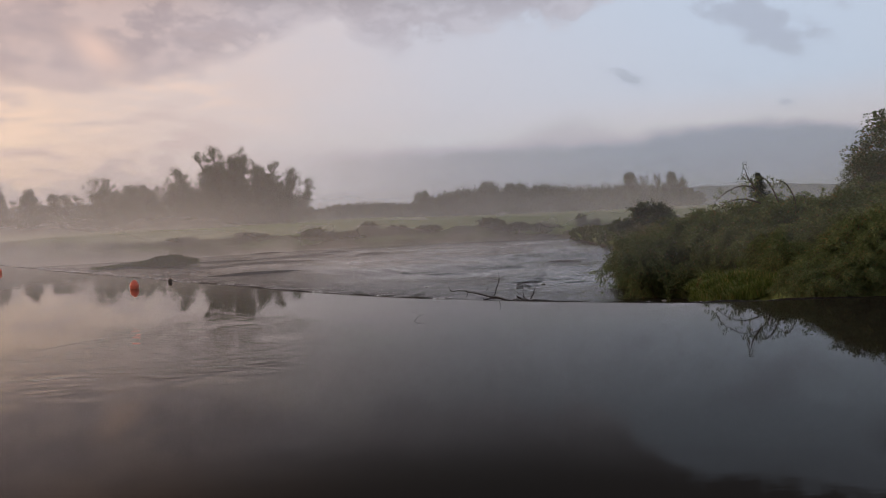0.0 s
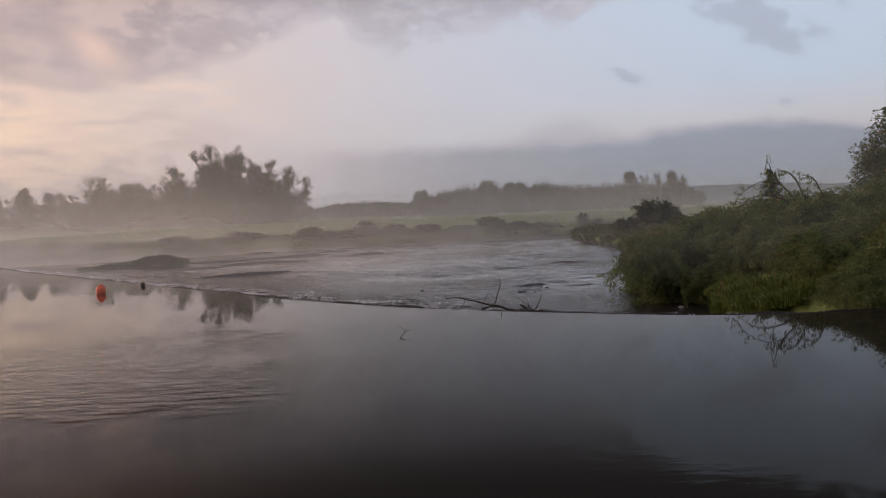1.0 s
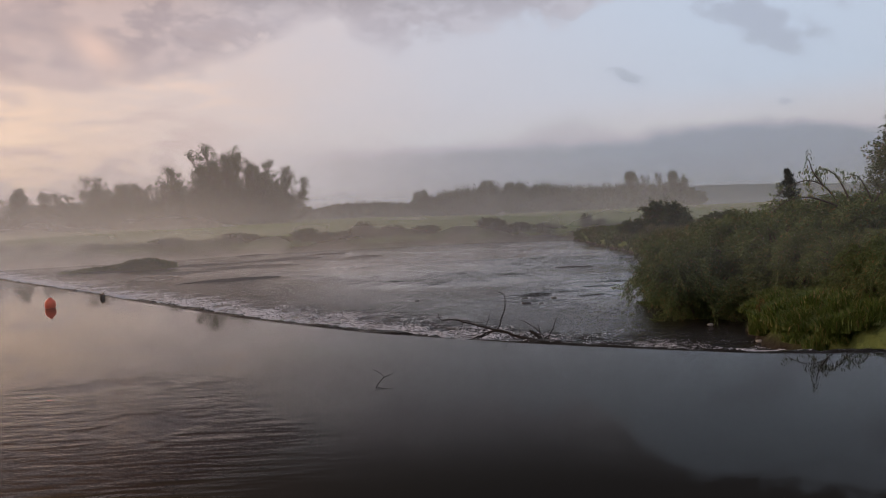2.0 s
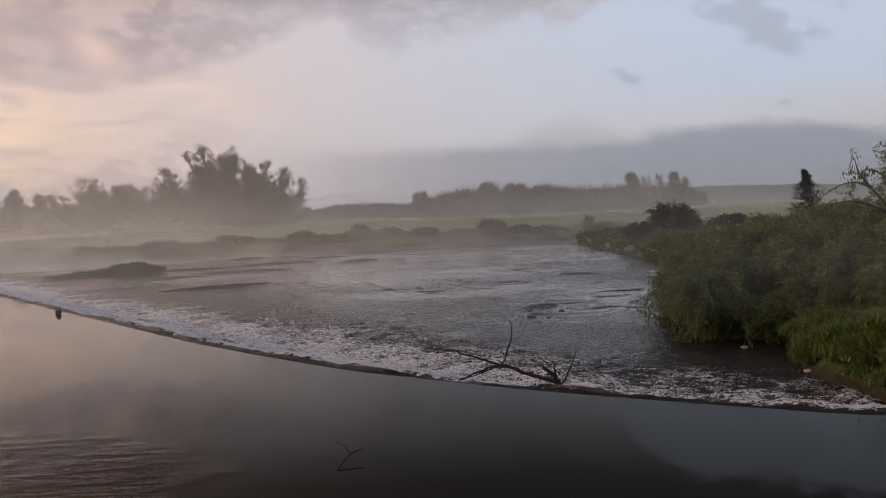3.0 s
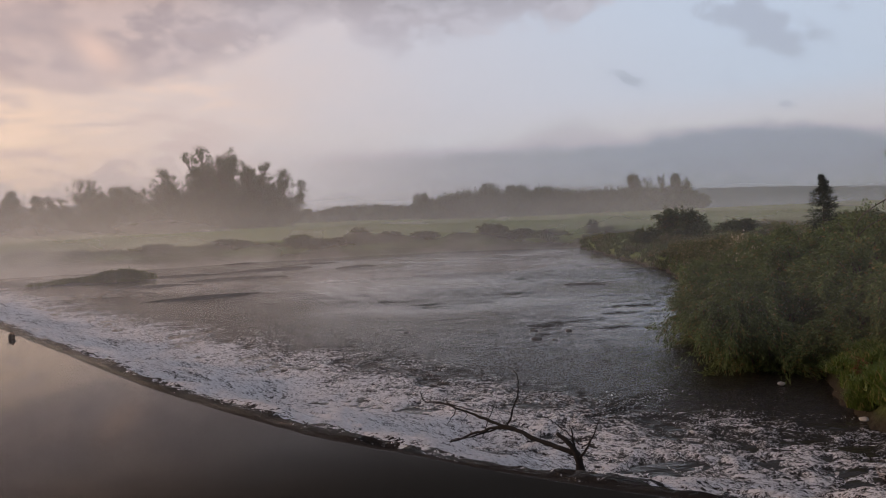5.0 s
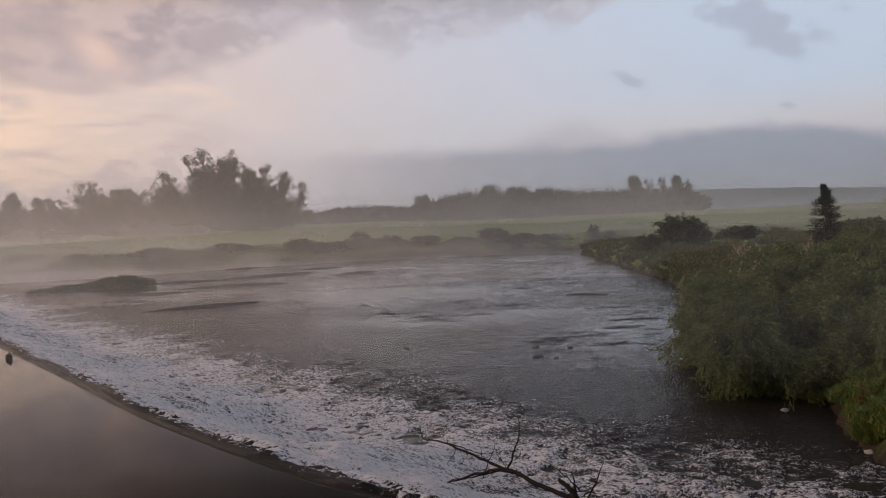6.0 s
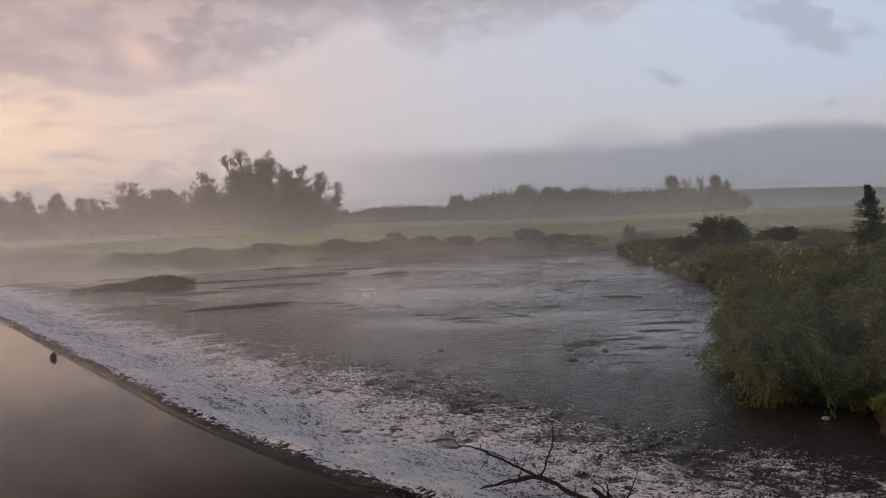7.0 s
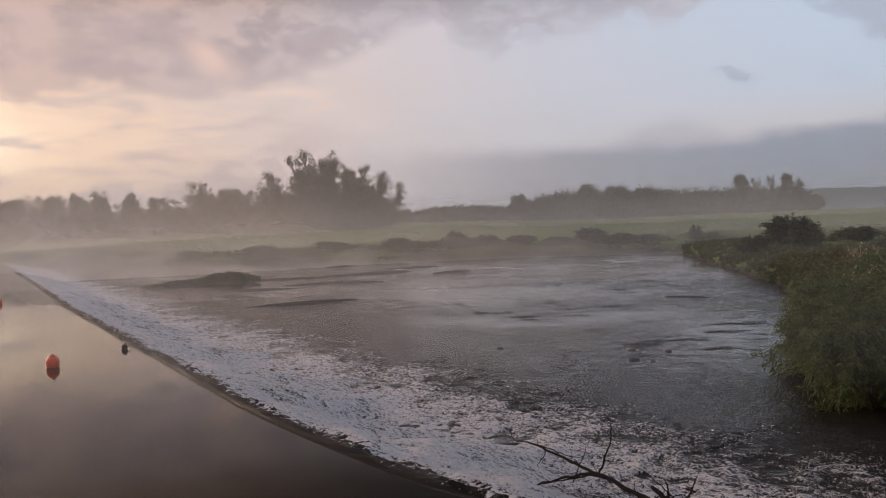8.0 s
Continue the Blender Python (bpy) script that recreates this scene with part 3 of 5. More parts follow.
def make_fall():
    """The sheet of water that slides over the crest, drops over a metre and breaks."""
    ds = np.concatenate([np.linspace(0, 1.6, 36), np.linspace(1.67, 8, 92), np.linspace(8.09, 12, 44), np.linspace(12.2, 17, 16)])
    t = np.gradient(crest, axis=0)
    t /= np.linalg.norm(t, axis=1)[:, None]
    nrm = np.stack([-t[:, 1], t[:, 0]], 1)
    far = np.clip((np.hypot(crest[:, 0], crest[:, 1] - 10) - 12) / 40, 0, 1)[:, None]
    d, s = np.meshgrid(ds, crest_s)
    x = crest[:, :1] + nrm[:, :1] * d
    y = crest[:, 1:] + nrm[:, 1:] * d
    reach = 5.0 + 0.8 * np.sin(s * 0.7) + 0.6 * np.sin(s * 1.9 + 1)
    fall = 0.08 * smoothstep(d, -0.12, 1.3) + 0.92 * smoothstep(d, -0.25, reach)
    fall = fall - 0.08 * smoothstep(0 * d, -0.12, 1.3) - 0.92 * smoothstep(0 * d, -0.25, reach)
    z = POOL_Z - (POOL_Z + 0.97) * fall / np.maximum(fall.max(1, keepdims=True), 0.5) - 0.06 * smoothstep(d, 11, 17)
    turb = smoothstep(d, 0.25, 1.6) * (1 - 0.75 * smoothstep(d, 6, 12))
    bend = 0.25 * hills(x, y, 0.9, 3.0, 2)
    broad = chop(x + bend, y - bend, 1.1, 5, 2, 0.5)
    torn = chop(x + bend * 0.6, y - bend * 0.6, 4.6, 9, 2, 0.75)
    rough = 0.4 * broad + 0.6 * torn
    wave = 0.11 * (broad - 0.5) + 0.075 * (torn - 0.5)
    lip = smoothstep(d, 0.02, 0.35) * (0.06 * (chop(s * 0.5, d * 1.3, 1.6, 31, 2) - 0.55) + 0.13 * (chop(s * 0.55 + 0.1 * hills(x, y, 1.3, 4.0, 2), d * 1.5, 2.4, 35, 2) - 0.5)) * (1 - smoothstep(d, 1.2, 2.4))
    lip = lip + 0.045 * smoothstep(d, 0.03, 0.2) * (1 - smoothstep(d, 1.0, 1.9)) * (chop(s * 0.32 + 0.2 * hills(x, y, 1.1, 6.0, 2), d, 2.6, 39, 2) - 0.5)
    z = z + turb * wave * (1 - 0.4 * far) + lip
    z = np.where(d < 1e-6, POOL_Z, z)
    v = np.stack([x, y, z], -1).reshape(-1, 3)
    n = len(ds)
    i = (np.arange(len(crest) - 1)[:, None] * n + np.arange(n - 1)[None, :]).reshape(-1, 1)
    me = Build().add(v, i + np.array([[0, n, n + 1, 1]])).mesh("water_over_weir", WEIR, True)
    if me.polygons[0].normal.z < 0:
        me.flip_normals()
    crown = me.attributes.new("crown", "FLOAT", "POINT")
    crown.data.foreach_set("value", np.clip((rough - 0.25) / 0.5, 0, 1).reshape(-1))
    uv = me.uv_layers.new(name="flow")
    idx = np.zeros(len(me.loops), int)
    me.loops.foreach_get("vertex_index", idx)
    flow = np.stack([s.reshape(-1), d.reshape(-1)], 1)[idx]
    uv.data.foreach_set("uv", flow.reshape(-1))
    thing("water_over_weir", "white foaming water breaking over a low weir", "water", kind="structure", mesh=me)


make_pool()
make_fall()
rx = spread((-200, -45, 30), (-45, -15, 90), (-15, 22, 190), (22, 40, 6))
ry = spread((16, 75, 300), (75, 150, 150), (150, 215, 10))


def riffles(x, y):
    """Standing waves over shallow stretches, calmer water between."""
    zone = smoothstep(hills(x, y, 0.085, 1.4, 2) + 0.35 * smoothstep(x, -12, 6), -0.15, 0.45)
    wave = 0.15 * (chop(x * 0.42 + 0.3 * hills(x, y, 0.5, 2.0, 2), y, 1.25, 21, 3) - 0.5)
    return -1.0 + wave * (0.10 + 0.9 * zone)


thing("water_below_weir", "shallow riffled river water below the weir", "water", kind="structure", mesh=grid_mesh("water_below_weir", rx, ry, riffles, RIVER))


def make_sill():
    b = Build()
    sub, _ = crest_points(1.2)
    t = np.gradient(sub, axis=0)
    t /= np.linalg.norm(t, axis=1)[:, None]
    nrm = np.stack([-t[:, 1], t[:, 0]], 1)
    rows = [(0.1, 0.05), (1.2, -0.45), (3.0, -1.3), (3.2, -2.4), (-1.6, -2.4), (-1.6, -0.1), (-0.2, 0.12)]
    v = np.stack([np.stack([sub[:, 0] + nrm[:, 0] * o, sub[:, 1] + nrm[:, 1] * o, np.full(len(sub), z)], 1) for o, z in rows], 1)
    n = len(rows)
    q = [(i * n + j, i * n + (j + 1) % n, (i + 1) * n + (j + 1) % n, (i + 1) * n + j) for i in range(len(sub) - 1) for j in range(n)]
    b.add(v.reshape(-1, 3), q)
    thing("weir_sill", "submerged algae-stained concrete weir sill", "weir", kind="structure", mesh=b.mesh("weir_sill", CONCRETE))


make_sill()


# ------------------------------------------------------------------ far relief
def make_ridge():
    az = np.radians(np.linspace(-75, 75, 260))
    rad = np.array([1500, 1750, 2050, 2300, 2700, 3300])
    a, r = np.meshgrid(az, rad)
    prof = np.interp(rad, [1500, 2050, 2300, 3300], [0.0, 0.75, 1.0, 0.9])[:, None]
    top = np.interp(a, [-1.3, -0.5, 0.0, 0.2, 0.33, 0.43, 0.525, 0.8, 1.3], [26, 26, 30, 46, 64, 56, 43, 34, 30]) + 1.6 * hills(a * 60, r * 0.002, 1.0, 2.0)
    z = prof * top + 2.5 * hills(a * 220, r * 0.01, 1.0, 5.0) * (prof > 0.5)
    v = np.stack([np.sin(a) * r, np.cos(a) * r, z], -1).reshape(-1, 3)
    n = len(az)
    i = (np.arange(len(rad) - 1)[:, None] * n + np.arange(n - 1)[None, :]).reshape(-1, 1)
    thing("distant_ridge", "long low wooded ridge fading into haze", "hill", kind="structure",
          mesh=Build().add(v, i + np.array([[0, 1, n + 1, n]])).mesh("distant_ridge", HILL, True))


make_ridge()


# ------------------------------------------------------------------ mist
def make_mist(dist, high, amount, height, base, haze, reach, scale, seed, rise=0.0, half=65):
    low = base - 1.5
    # shells beyond 400 m carry a blue tint, painting in the haze of distance
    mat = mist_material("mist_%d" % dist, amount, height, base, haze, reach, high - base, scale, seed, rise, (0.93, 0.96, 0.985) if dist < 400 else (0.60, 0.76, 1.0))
    az = np.radians(np.linspace(-half, half, 61))
    hs = np.linspace(low, high, 9)
    a, h = np.meshgrid(az, hs)
    r = dist * (1 + 0.03 * np.sin(a * 9 + seed))
    v = np.stack([np.sin(a) * r, np.cos(a) * r, h], -1).reshape(-1, 3)
    n = len(az)
    i = (np.arange(8)[:, None] * n + np.arange(n - 1)[None, :]).reshape(-1, 1)
    thing("mist_bank", "sheet of thin morning mist, far ones tinted blue as distance haze", "mist", "mist banks", "stuff",
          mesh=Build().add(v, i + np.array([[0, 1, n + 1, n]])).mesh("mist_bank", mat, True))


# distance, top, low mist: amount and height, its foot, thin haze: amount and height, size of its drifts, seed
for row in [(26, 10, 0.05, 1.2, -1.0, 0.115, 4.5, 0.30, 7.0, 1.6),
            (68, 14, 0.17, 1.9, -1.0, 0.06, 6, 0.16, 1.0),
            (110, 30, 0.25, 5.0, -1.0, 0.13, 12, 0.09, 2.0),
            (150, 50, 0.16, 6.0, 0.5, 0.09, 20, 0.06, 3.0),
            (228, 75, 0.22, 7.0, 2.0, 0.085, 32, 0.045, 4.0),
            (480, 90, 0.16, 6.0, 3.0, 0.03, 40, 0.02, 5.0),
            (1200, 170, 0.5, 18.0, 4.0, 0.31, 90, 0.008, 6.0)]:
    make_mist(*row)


# ------------------------------------------------------------------ trees
def tree_meshes(seed, height, crown_from, width, clumps, per_clump, leaf, clump_r, mat, shape="round", stems=1):
    """Trunk with limbs, and a crown of leaf clumps at the limbs' ends, with gaps."""
    gen = np.random.default_rng(seed)
    wood, crown = Build(), Build()
    for st in range(stems):
        lean = gen.normal(0, 0.04 + 0.10 * (stems > 1), 2)
        top = np.array([lean[0] * height, lean[1] * height, height * 0.97])
        zs = np.linspace(0, 1, 9)
        axis = np.outer(zs, top) + np.cumsum(gen.normal(0, height * 0.006, (9, 3)), 0) * (zs[:, None] > 0) * np.array([1, 1, 0.2])
        wood.tube(axis, height * 0.016 * (1.12 - zs) / (1 + 0.4 * (stems > 1)), 7)
        for c in range(clumps // stems):
            u = crown_from + (1 - crown_from) * gen.uniform(0, 1) ** 0.85
            foot = np.array([np.interp(u * 0.86, zs, axis[:, j]) for j in range(3)])
            if shape == "column":
                r = width * (0.35 + 0.65 * np.sin(np.pi * min(1, (u - crown_from) / (1 - crown_from) * 0.9 + 0.1)))
            elif shape == "top":
                r = width * np.clip(1.2 * np.sin(np.pi * np.clip((u - crown_from) / (1 - crown_from), 0.05, 0.93)), 0.15, 1)
            else:
                r = width * np.sqrt(max(0.05, 1 - ((u - crown_from) / (1 - crown_from) * 1.7 - 0.75) ** 2))
            ang = gen.uniform(0, 2 * np.pi)
            r = r * gen.uniform(0.1, 1.0) ** 0.6 * gen.uniform(0.8, 1.15)
            end = np.array([foot[0] + np.cos(ang) * r, foot[1] + np.sin(ang) * r, (0.02 + u * 0.98) * height + gen.normal(0, 0.02) * height])
            mid = (foot + end) / 2 + np.array([0, 0, -0.02 * height])
            wood.tube([foot, mid, end], [height * 0.005, height * 0.0035, height * 0.0015], 4)
            n = int(per_clump * gen.uniform(0.5, 1.4))
            cr = clump_r * gen.uniform(0.6, 1.25)
            pts = gen.normal(0, 1, (n, 3))
            pts = end + pts / np.linalg.norm(pts, axis=1)[:, None] * gen.uniform(0.15, 1.0, (n, 1)) ** 0.5 * np.array([cr, cr, cr * 1.15])
            crown.leaves(pts, pts - end + np.array([0, 0, -0.1]), leaf, leaf * 0.62, gen)
    return wood, crown


def make_tree(name, label, wood, crown, mat, m, group="", category="tree"):
    ob = thing(name, label, category, group)
    part("trunk", wood.mesh("trunk", BARK, True), ob)
    part("crown", crown.mesh("crown", mat), ob)
    ob.matrix_world = m
    return ob


FAR_KINDS = {
    "ash": tree_meshes(11, 20, 0.04, 4.0, 300, 34, 0.42, 0.80, FAR_LEAF, "column", 3),
    "poplar": tree_meshes(12, 20, 0.06, 2.9, 210, 34, 0.40, 0.72, FAR_LEAF, "column"),
    "alder": tree_meshes(13, 20, 0.0, 5.8, 380, 34, 0.45, 0.95, FAR_LEAF, "round", 4),
    "lone": tree_meshes(14, 20, 0.42, 4.6, 100, 34, 0.36, 0.75, FAR_LEAF, "top", 3),
    "ragged": tree_meshes(15, 20, 0.05, 3.3, 185, 32, 0.40, 0.70, FAR_LEAF, "column", 3),
}
FAR_LABELS = {"ash": "broad leafy riverside tree, dark against the mist", "poplar": "tall slender poplar standing in meadow mist",
              "alder": "dense rounded alder standing in the misty tree belt", "lone": "open-crowned tree with bare forked stems above the belt",
              "ragged": "ragged thin-crowned tree with gaps showing sky"}
far_first = {}
# kind, x, y, height of the top above the river, width factor
BELT = [
    ("ragged", -59, 251, 20.5, 1.1), ("ragged", -63.5, 249, 25.0, 1.3), ("ragged", -84, 251, 20.5, 1.1), ("ragged", -94, 254, 18.5, 1.2), ("ash", -54.5, 252, 18.5, 0.7),
    ("lone", -125, 285, 24.8, 1.0), ("alder", -119, 280, 16.0, 0.6), ("ragged", -131, 279, 15.5, 0.9), ("ragged", -112, 270, 14.5, 0.9),
    ("ash", -100, 254, 18.2, 0.6), ("ragged", -95, 256, 17.4, 0.8), ("ragged", -91, 253, 19.0, 1.0), ("ash", -86, 252, 18.2, 0.75), ("ragged", -80.5, 252, 23.6, 1.0),
    ("ash", -77.5, 255, 21.0, 0.75), ("ash", -74.5, 252, 24.6, 0.7), ("ragged", -70.2, 252, 29.6, 1.15), ("ash", -67.0, 250, 27.6, 0.7), ("ragged", -62.0, 250, 24.6, 1.1),
    ("ragged", -57.5, 252, 22.4, 1.1), ("ragged", -52.5, 254, 22.0, 1.2), ("ragged", -49.2, 253, 18.6, 1.0), ("ragged", -46.6, 252, 14.5, 0.9), ("alder", -59, 246, 15.5, 0.75),
    ("alder", -68, 245, 17.5, 0.8), ("alder", -78, 246, 15.0, 0.8), ("ash", -90, 248, 13.5, 0.8), ("alder", -104, 260, 12.5, 0.8), ("alder", -50, 247, 12.5, 0.6),
    ("alder", -139, 284, 13.5, 0.8), ("ragged", -147, 286, 15.8, 0.8), ("poplar", -154, 288, 16.8, 0.7), ("ragged", -160, 290, 18.4, 0.7),
    ("alder", -166, 288, 14.0, 0.8), ("ragged", -173, 292, 19.4, 0.7), ("poplar", -181, 294, 21.8, 0.7), ("ragged", -186, 296, 18.8, 0.8),
    ("poplar", -194, 296, 21.4, 0.7), ("ragged", -201, 298, 20.4, 0.8), ("poplar", -209, 300, 19.8, 0.8), ("ash", -218, 302, 20.5, 0.8),
    ("alder", -228, 300, 18, 0.9), ("ash", -238, 305, 20, 0.9), ("alder", -250, 300, 19, 1.0), ("alder", -150, 276, 11.5, 1.0),
    ("alder", -176, 282, 12.5, 1.0), ("alder", -196, 286, 13, 1.0), ("alder", -215, 290, 13, 1.1), ("alder", -125, 270, 11.5, 1.0),
    ("alder", -74, 247, 13.0, 0.9), ("alder", -98, 252, 11.5, 0.9), ("alder", -110, 262, 10.5, 1.0), ("alder", -137, 274, 10.5, 1.1), ("alder", -163, 280, 11.0, 1.1),
    ("alder", -186, 285, 12.0, 1.1), ("alder", -206, 288, 12.0, 1.1), ("alder", -84, 249, 13.5, 0.8),
    ("alder", -64, 244, 10.5, 0.9), ("alder", -55, 244, 10.0, 0.8), ("alder", -73, 243, 10.0, 0.9), ("alder", -88, 246, 10.5, 0.9), ("alder", -95, 249, 10.0, 0.9), ("alder", -104, 255, 9.5, 0.9),
    ("alder", -116, 266, 10.0, 1.0), ("alder", -131, 271, 9.5, 1.0), ("alder", -144, 276, 10.0, 1.0), ("alder", -157, 278, 10.0, 1.0), ("alder", -170, 281, 10.0, 1.0),
]
gen = np.random.default_rng(17)
for i in range(44):
    # the uneven row that closes the belt towards the backwater
    x = -108 - 135 * (i + gen.uniform(0, 1)) / 44
    BELT.append((("ragged", "ash", "poplar")[i % 3], x, 272 - 0.16 * (x + 108) + gen.uniform(-4, 8), (gen.uniform(12, 15.5) if gen.uniform() < 0.5 else gen.uniform(17, 22)) - 0.018 * (x + 108), gen.uniform(0.8, 1.1)))
for kind, x, y, top, wide in BELT:
    base = gz(x, y) - 0.3
    sc = (top - base) / 20.9
    wd = (0.45 * sc + 0.62) * wide * (0.98 if kind == "ash" else 1.1)
    m = spot(x, y, base, (x * 37 + y * 11) % 360, wd, sc)
    if kind not in far_first:
        wood, crown = FAR_KINDS[kind]
        far_first[kind] = make_tree("tree", FAR_LABELS[kind], wood, crown, FAR_LEAF, m, "tree belt across the meadow")
    else:
        put_copy(far_first[kind], m)


def make_far_hedge():
    """A dim line of trees nearly a kilometre off."""
    gen = np.random.default_rng(33)
    b = Build()
    for i in range(260):
        x, y = gen.uniform(-330, 60), 930 + gen.uniform(-15, 25)
        base = gz(x, y)
        top = base + gen.uniform(17, 21) + 1.5 * np.sin(x * 0.05)
        rr = gen.uniform(4, 7)
        b.tube([(x, y, base - 0.5), (x, y, base + (top - base) * 0.8)], [0.4, 0.15], 4)
        dirs = gen.normal(0, 1, (110, 3))
        dirs /= np.linalg.norm(dirs, axis=1)[:, None]
        pts = np.array([x, y, base + (top - base) * 0.52]) + dirs * gen.uniform(0.6, 1.0, (110, 1)) * np.array([rr, rr, (top - base) * 0.48])
        b.leaves(pts, dirs, 2.4, 1.8, gen)
    thing("far_hedge", "dim grey line of trees far behind the meadow", "trees", kind="stuff", mesh=b.mesh("far_hedge", WOOD_LEAF))


make_far_hedge()


def make_far_wood():
    """A solid wood half a kilometre off, too far to count its trees."""
    gen = np.random.default_rng(31)
    b = Build()
    outline_x = [-20, -14, -6, 10, 25, 35, 45, 60, 80, 105, 132, 150, 170, 182, 192]
    outline_z = [17, 24, 21, 25, 27, 29, 26, 27, 25, 23, 22, 22, 22, 18, 8]
    for i in range(270):
        x = -18 + 208 * (i + gen.uniform(0, 1)) / 270
        y = 575 + gen.uniform(-18, 45)
        top = np.interp(x, outline_x, outline_z) * gen.uniform(0.80, 1.04)
        base = gz(x, y)
        rr = gen.uniform(2.8, 5.4)
        b.tube([(x, y, base - 0.5), (x + gen.normal(0, 0.4), y, base + (top - base) * 0.8)], [0.35, 0.12], 5)
        n = 300
        dirs = gen.normal(0, 1, (n, 3))
        dirs /= np.linalg.norm(dirs, axis=1)[:, None]
        shell = gen.uniform(0.45, 1.0, (n, 1)) * (1 + 0.35 * np.sin(dirs[:, :1] * 7 + i) * np.cos(dirs[:, 2:] * 6))
        mid = base + (top - base) * 0.55
        pts = np.array([x, y, mid]) + dirs * shell * np.array([rr, rr, (top - base) * 0.46])
        b.leaves(pts, dirs, 1.35, 1.0, gen)
        # undergrowth closes the wood down to the grass
        low = np.stack([x + gen.normal(0, 2.2, 110), y - 4 + gen.normal(0, 4, 110), base + gen.uniform(0, 1, 110) ** 1.3 * 10], 1)
        b.leaves(low, gen.normal(0, 1, (110, 3)), 1.5, 1.1, gen)
    thing("far_wood", "dense dark wood standing behind the misty meadow", "wood", kind="stuff", mesh=b.mesh("far_wood", WOOD_LEAF))


make_far_wood()
for i, (kind, x, y, top) in enumerate([("ash", 138, 566, 30.0), ("ash", 143, 568, 31.0), ("ragged", 149, 566, 27.5), ("ragged", 163, 570, 29.0), ("ash", 168, 566, 30),
                                       ("ragged", 174, 569, 27.0), ("ash", 182, 566, 24), ("ash", -12, 590, 25.0),
                                       ("ash", 33.5, 588, 30), ("ragged", 49, 590, 28), ("ash", 57, 586, 28), ("ash", 66, 588, 27), ("ash", 78, 590, 26.0)]):
    base = gz(x, y) - 0.3
    put_copy(far_first[kind], spot(x, y, base, i * 77, 1.2 if x < 100 else 0.9, (top - base) / 20))


# ------------------------------------------------------------------ shrubs and herbs
def shrub_meshes(seed, height, spread_r, stems, shoots, leaves, length, width, droop=0.5):
    """Many arching stems from one foot, with leafy shoots that hang over."""
    gen = np.random.default_rng(seed)
    wood, leaf = Build(), Build()
    for s in range(stems):
        ang = gen.uniform(0, 2 * np.pi)
        out = gen.uniform(0.1, 1.0)
        reach = spread_r * out
        h = height * (1.0 - 0.45 * out ** 2) * gen.uniform(0.75, 1.05)
        t = np.linspace(0, 1, 8)
        bow = np.sin(t * np.pi * (0.5 + 0.22 * out * droop * 2))
        x, y = np.cos(ang) * reach * t ** 1.2, np.sin(ang) * reach * t ** 1.2
        path = np.stack([x, y, h * bow], 1) + np.cumsum(gen.normal(0, 0.02 * height, (8, 3)), 0) * (t[:, None] > 0)
        path[:, 2] = np.maximum(path[:, 2], -0.2)
        wood.tube(path, np.linspace(0.028, 0.006, 8) * height / 2.2, 4)
        for q in range(shoots):
            u = gen.uniform(0.18, 1.0)
            p = np.array([np.interp(u, t, path[:, j]) for j in range(3)])
            w = gen.normal(0, 1, 3) + np.array([np.cos(ang), np.sin(ang), 0.3 - droop * u])
            w /= np.linalg.norm(w)
            le = height * gen.uniform(0.14, 0.32)
            n = int(leaves * gen.uniform(0.6, 1.4))
            k = gen.uniform(0, 1, (n, 1))
            pts = p + w * le * k + np.array([0, 0, -1]) * le * 0.55 * droop * k ** 2 + gen.normal(0, 0.055 * height / 2, (n, 3))
            pts[:, 2] = np.maximum(pts[:, 2], -0.25)
            leaf.leaves(pts, w + np.array([0, 0, -0.5 * droop]), length, width, gen)
    return wood, leaf


def herb_meshes(seed, height, radius, stalks, leaves):
    gen = np.random.default_rng(seed)
    wood, leaf = Build(), Build()
    for s in range(stalks):
        a, r = gen.uniform(0, 2 * np.pi), radius * np.sqrt(gen.uniform(0, 1))
        x, y = np.cos(a) * r, np.sin(a) * r
        h = height * gen.uniform(0.55, 1.1) * (1 - 0.35 * (r / radius) ** 2)
        tip = np.array([x + gen.normal(0, 0.12), y + gen.normal(0, 0.12), h])
        wood.tube([(x, y, -0.1), ((x + tip[0]) / 2, (y + tip[1]) / 2, h * 0.55), tip], [0.010, 0.008, 0.004], 3)
        k = gen.uniform(0.15, 1.0, (leaves, 1))
        pts = np.array([x, y, 0]) * (1 - k) + tip * k + gen.normal(0, 0.06, (leaves, 3))
        leaf.leaves(pts, gen.normal(0, 1, (leaves, 3)) + np.array([0, 0, 0.25]), 0.115, 0.05, gen)
    return wood, leaf


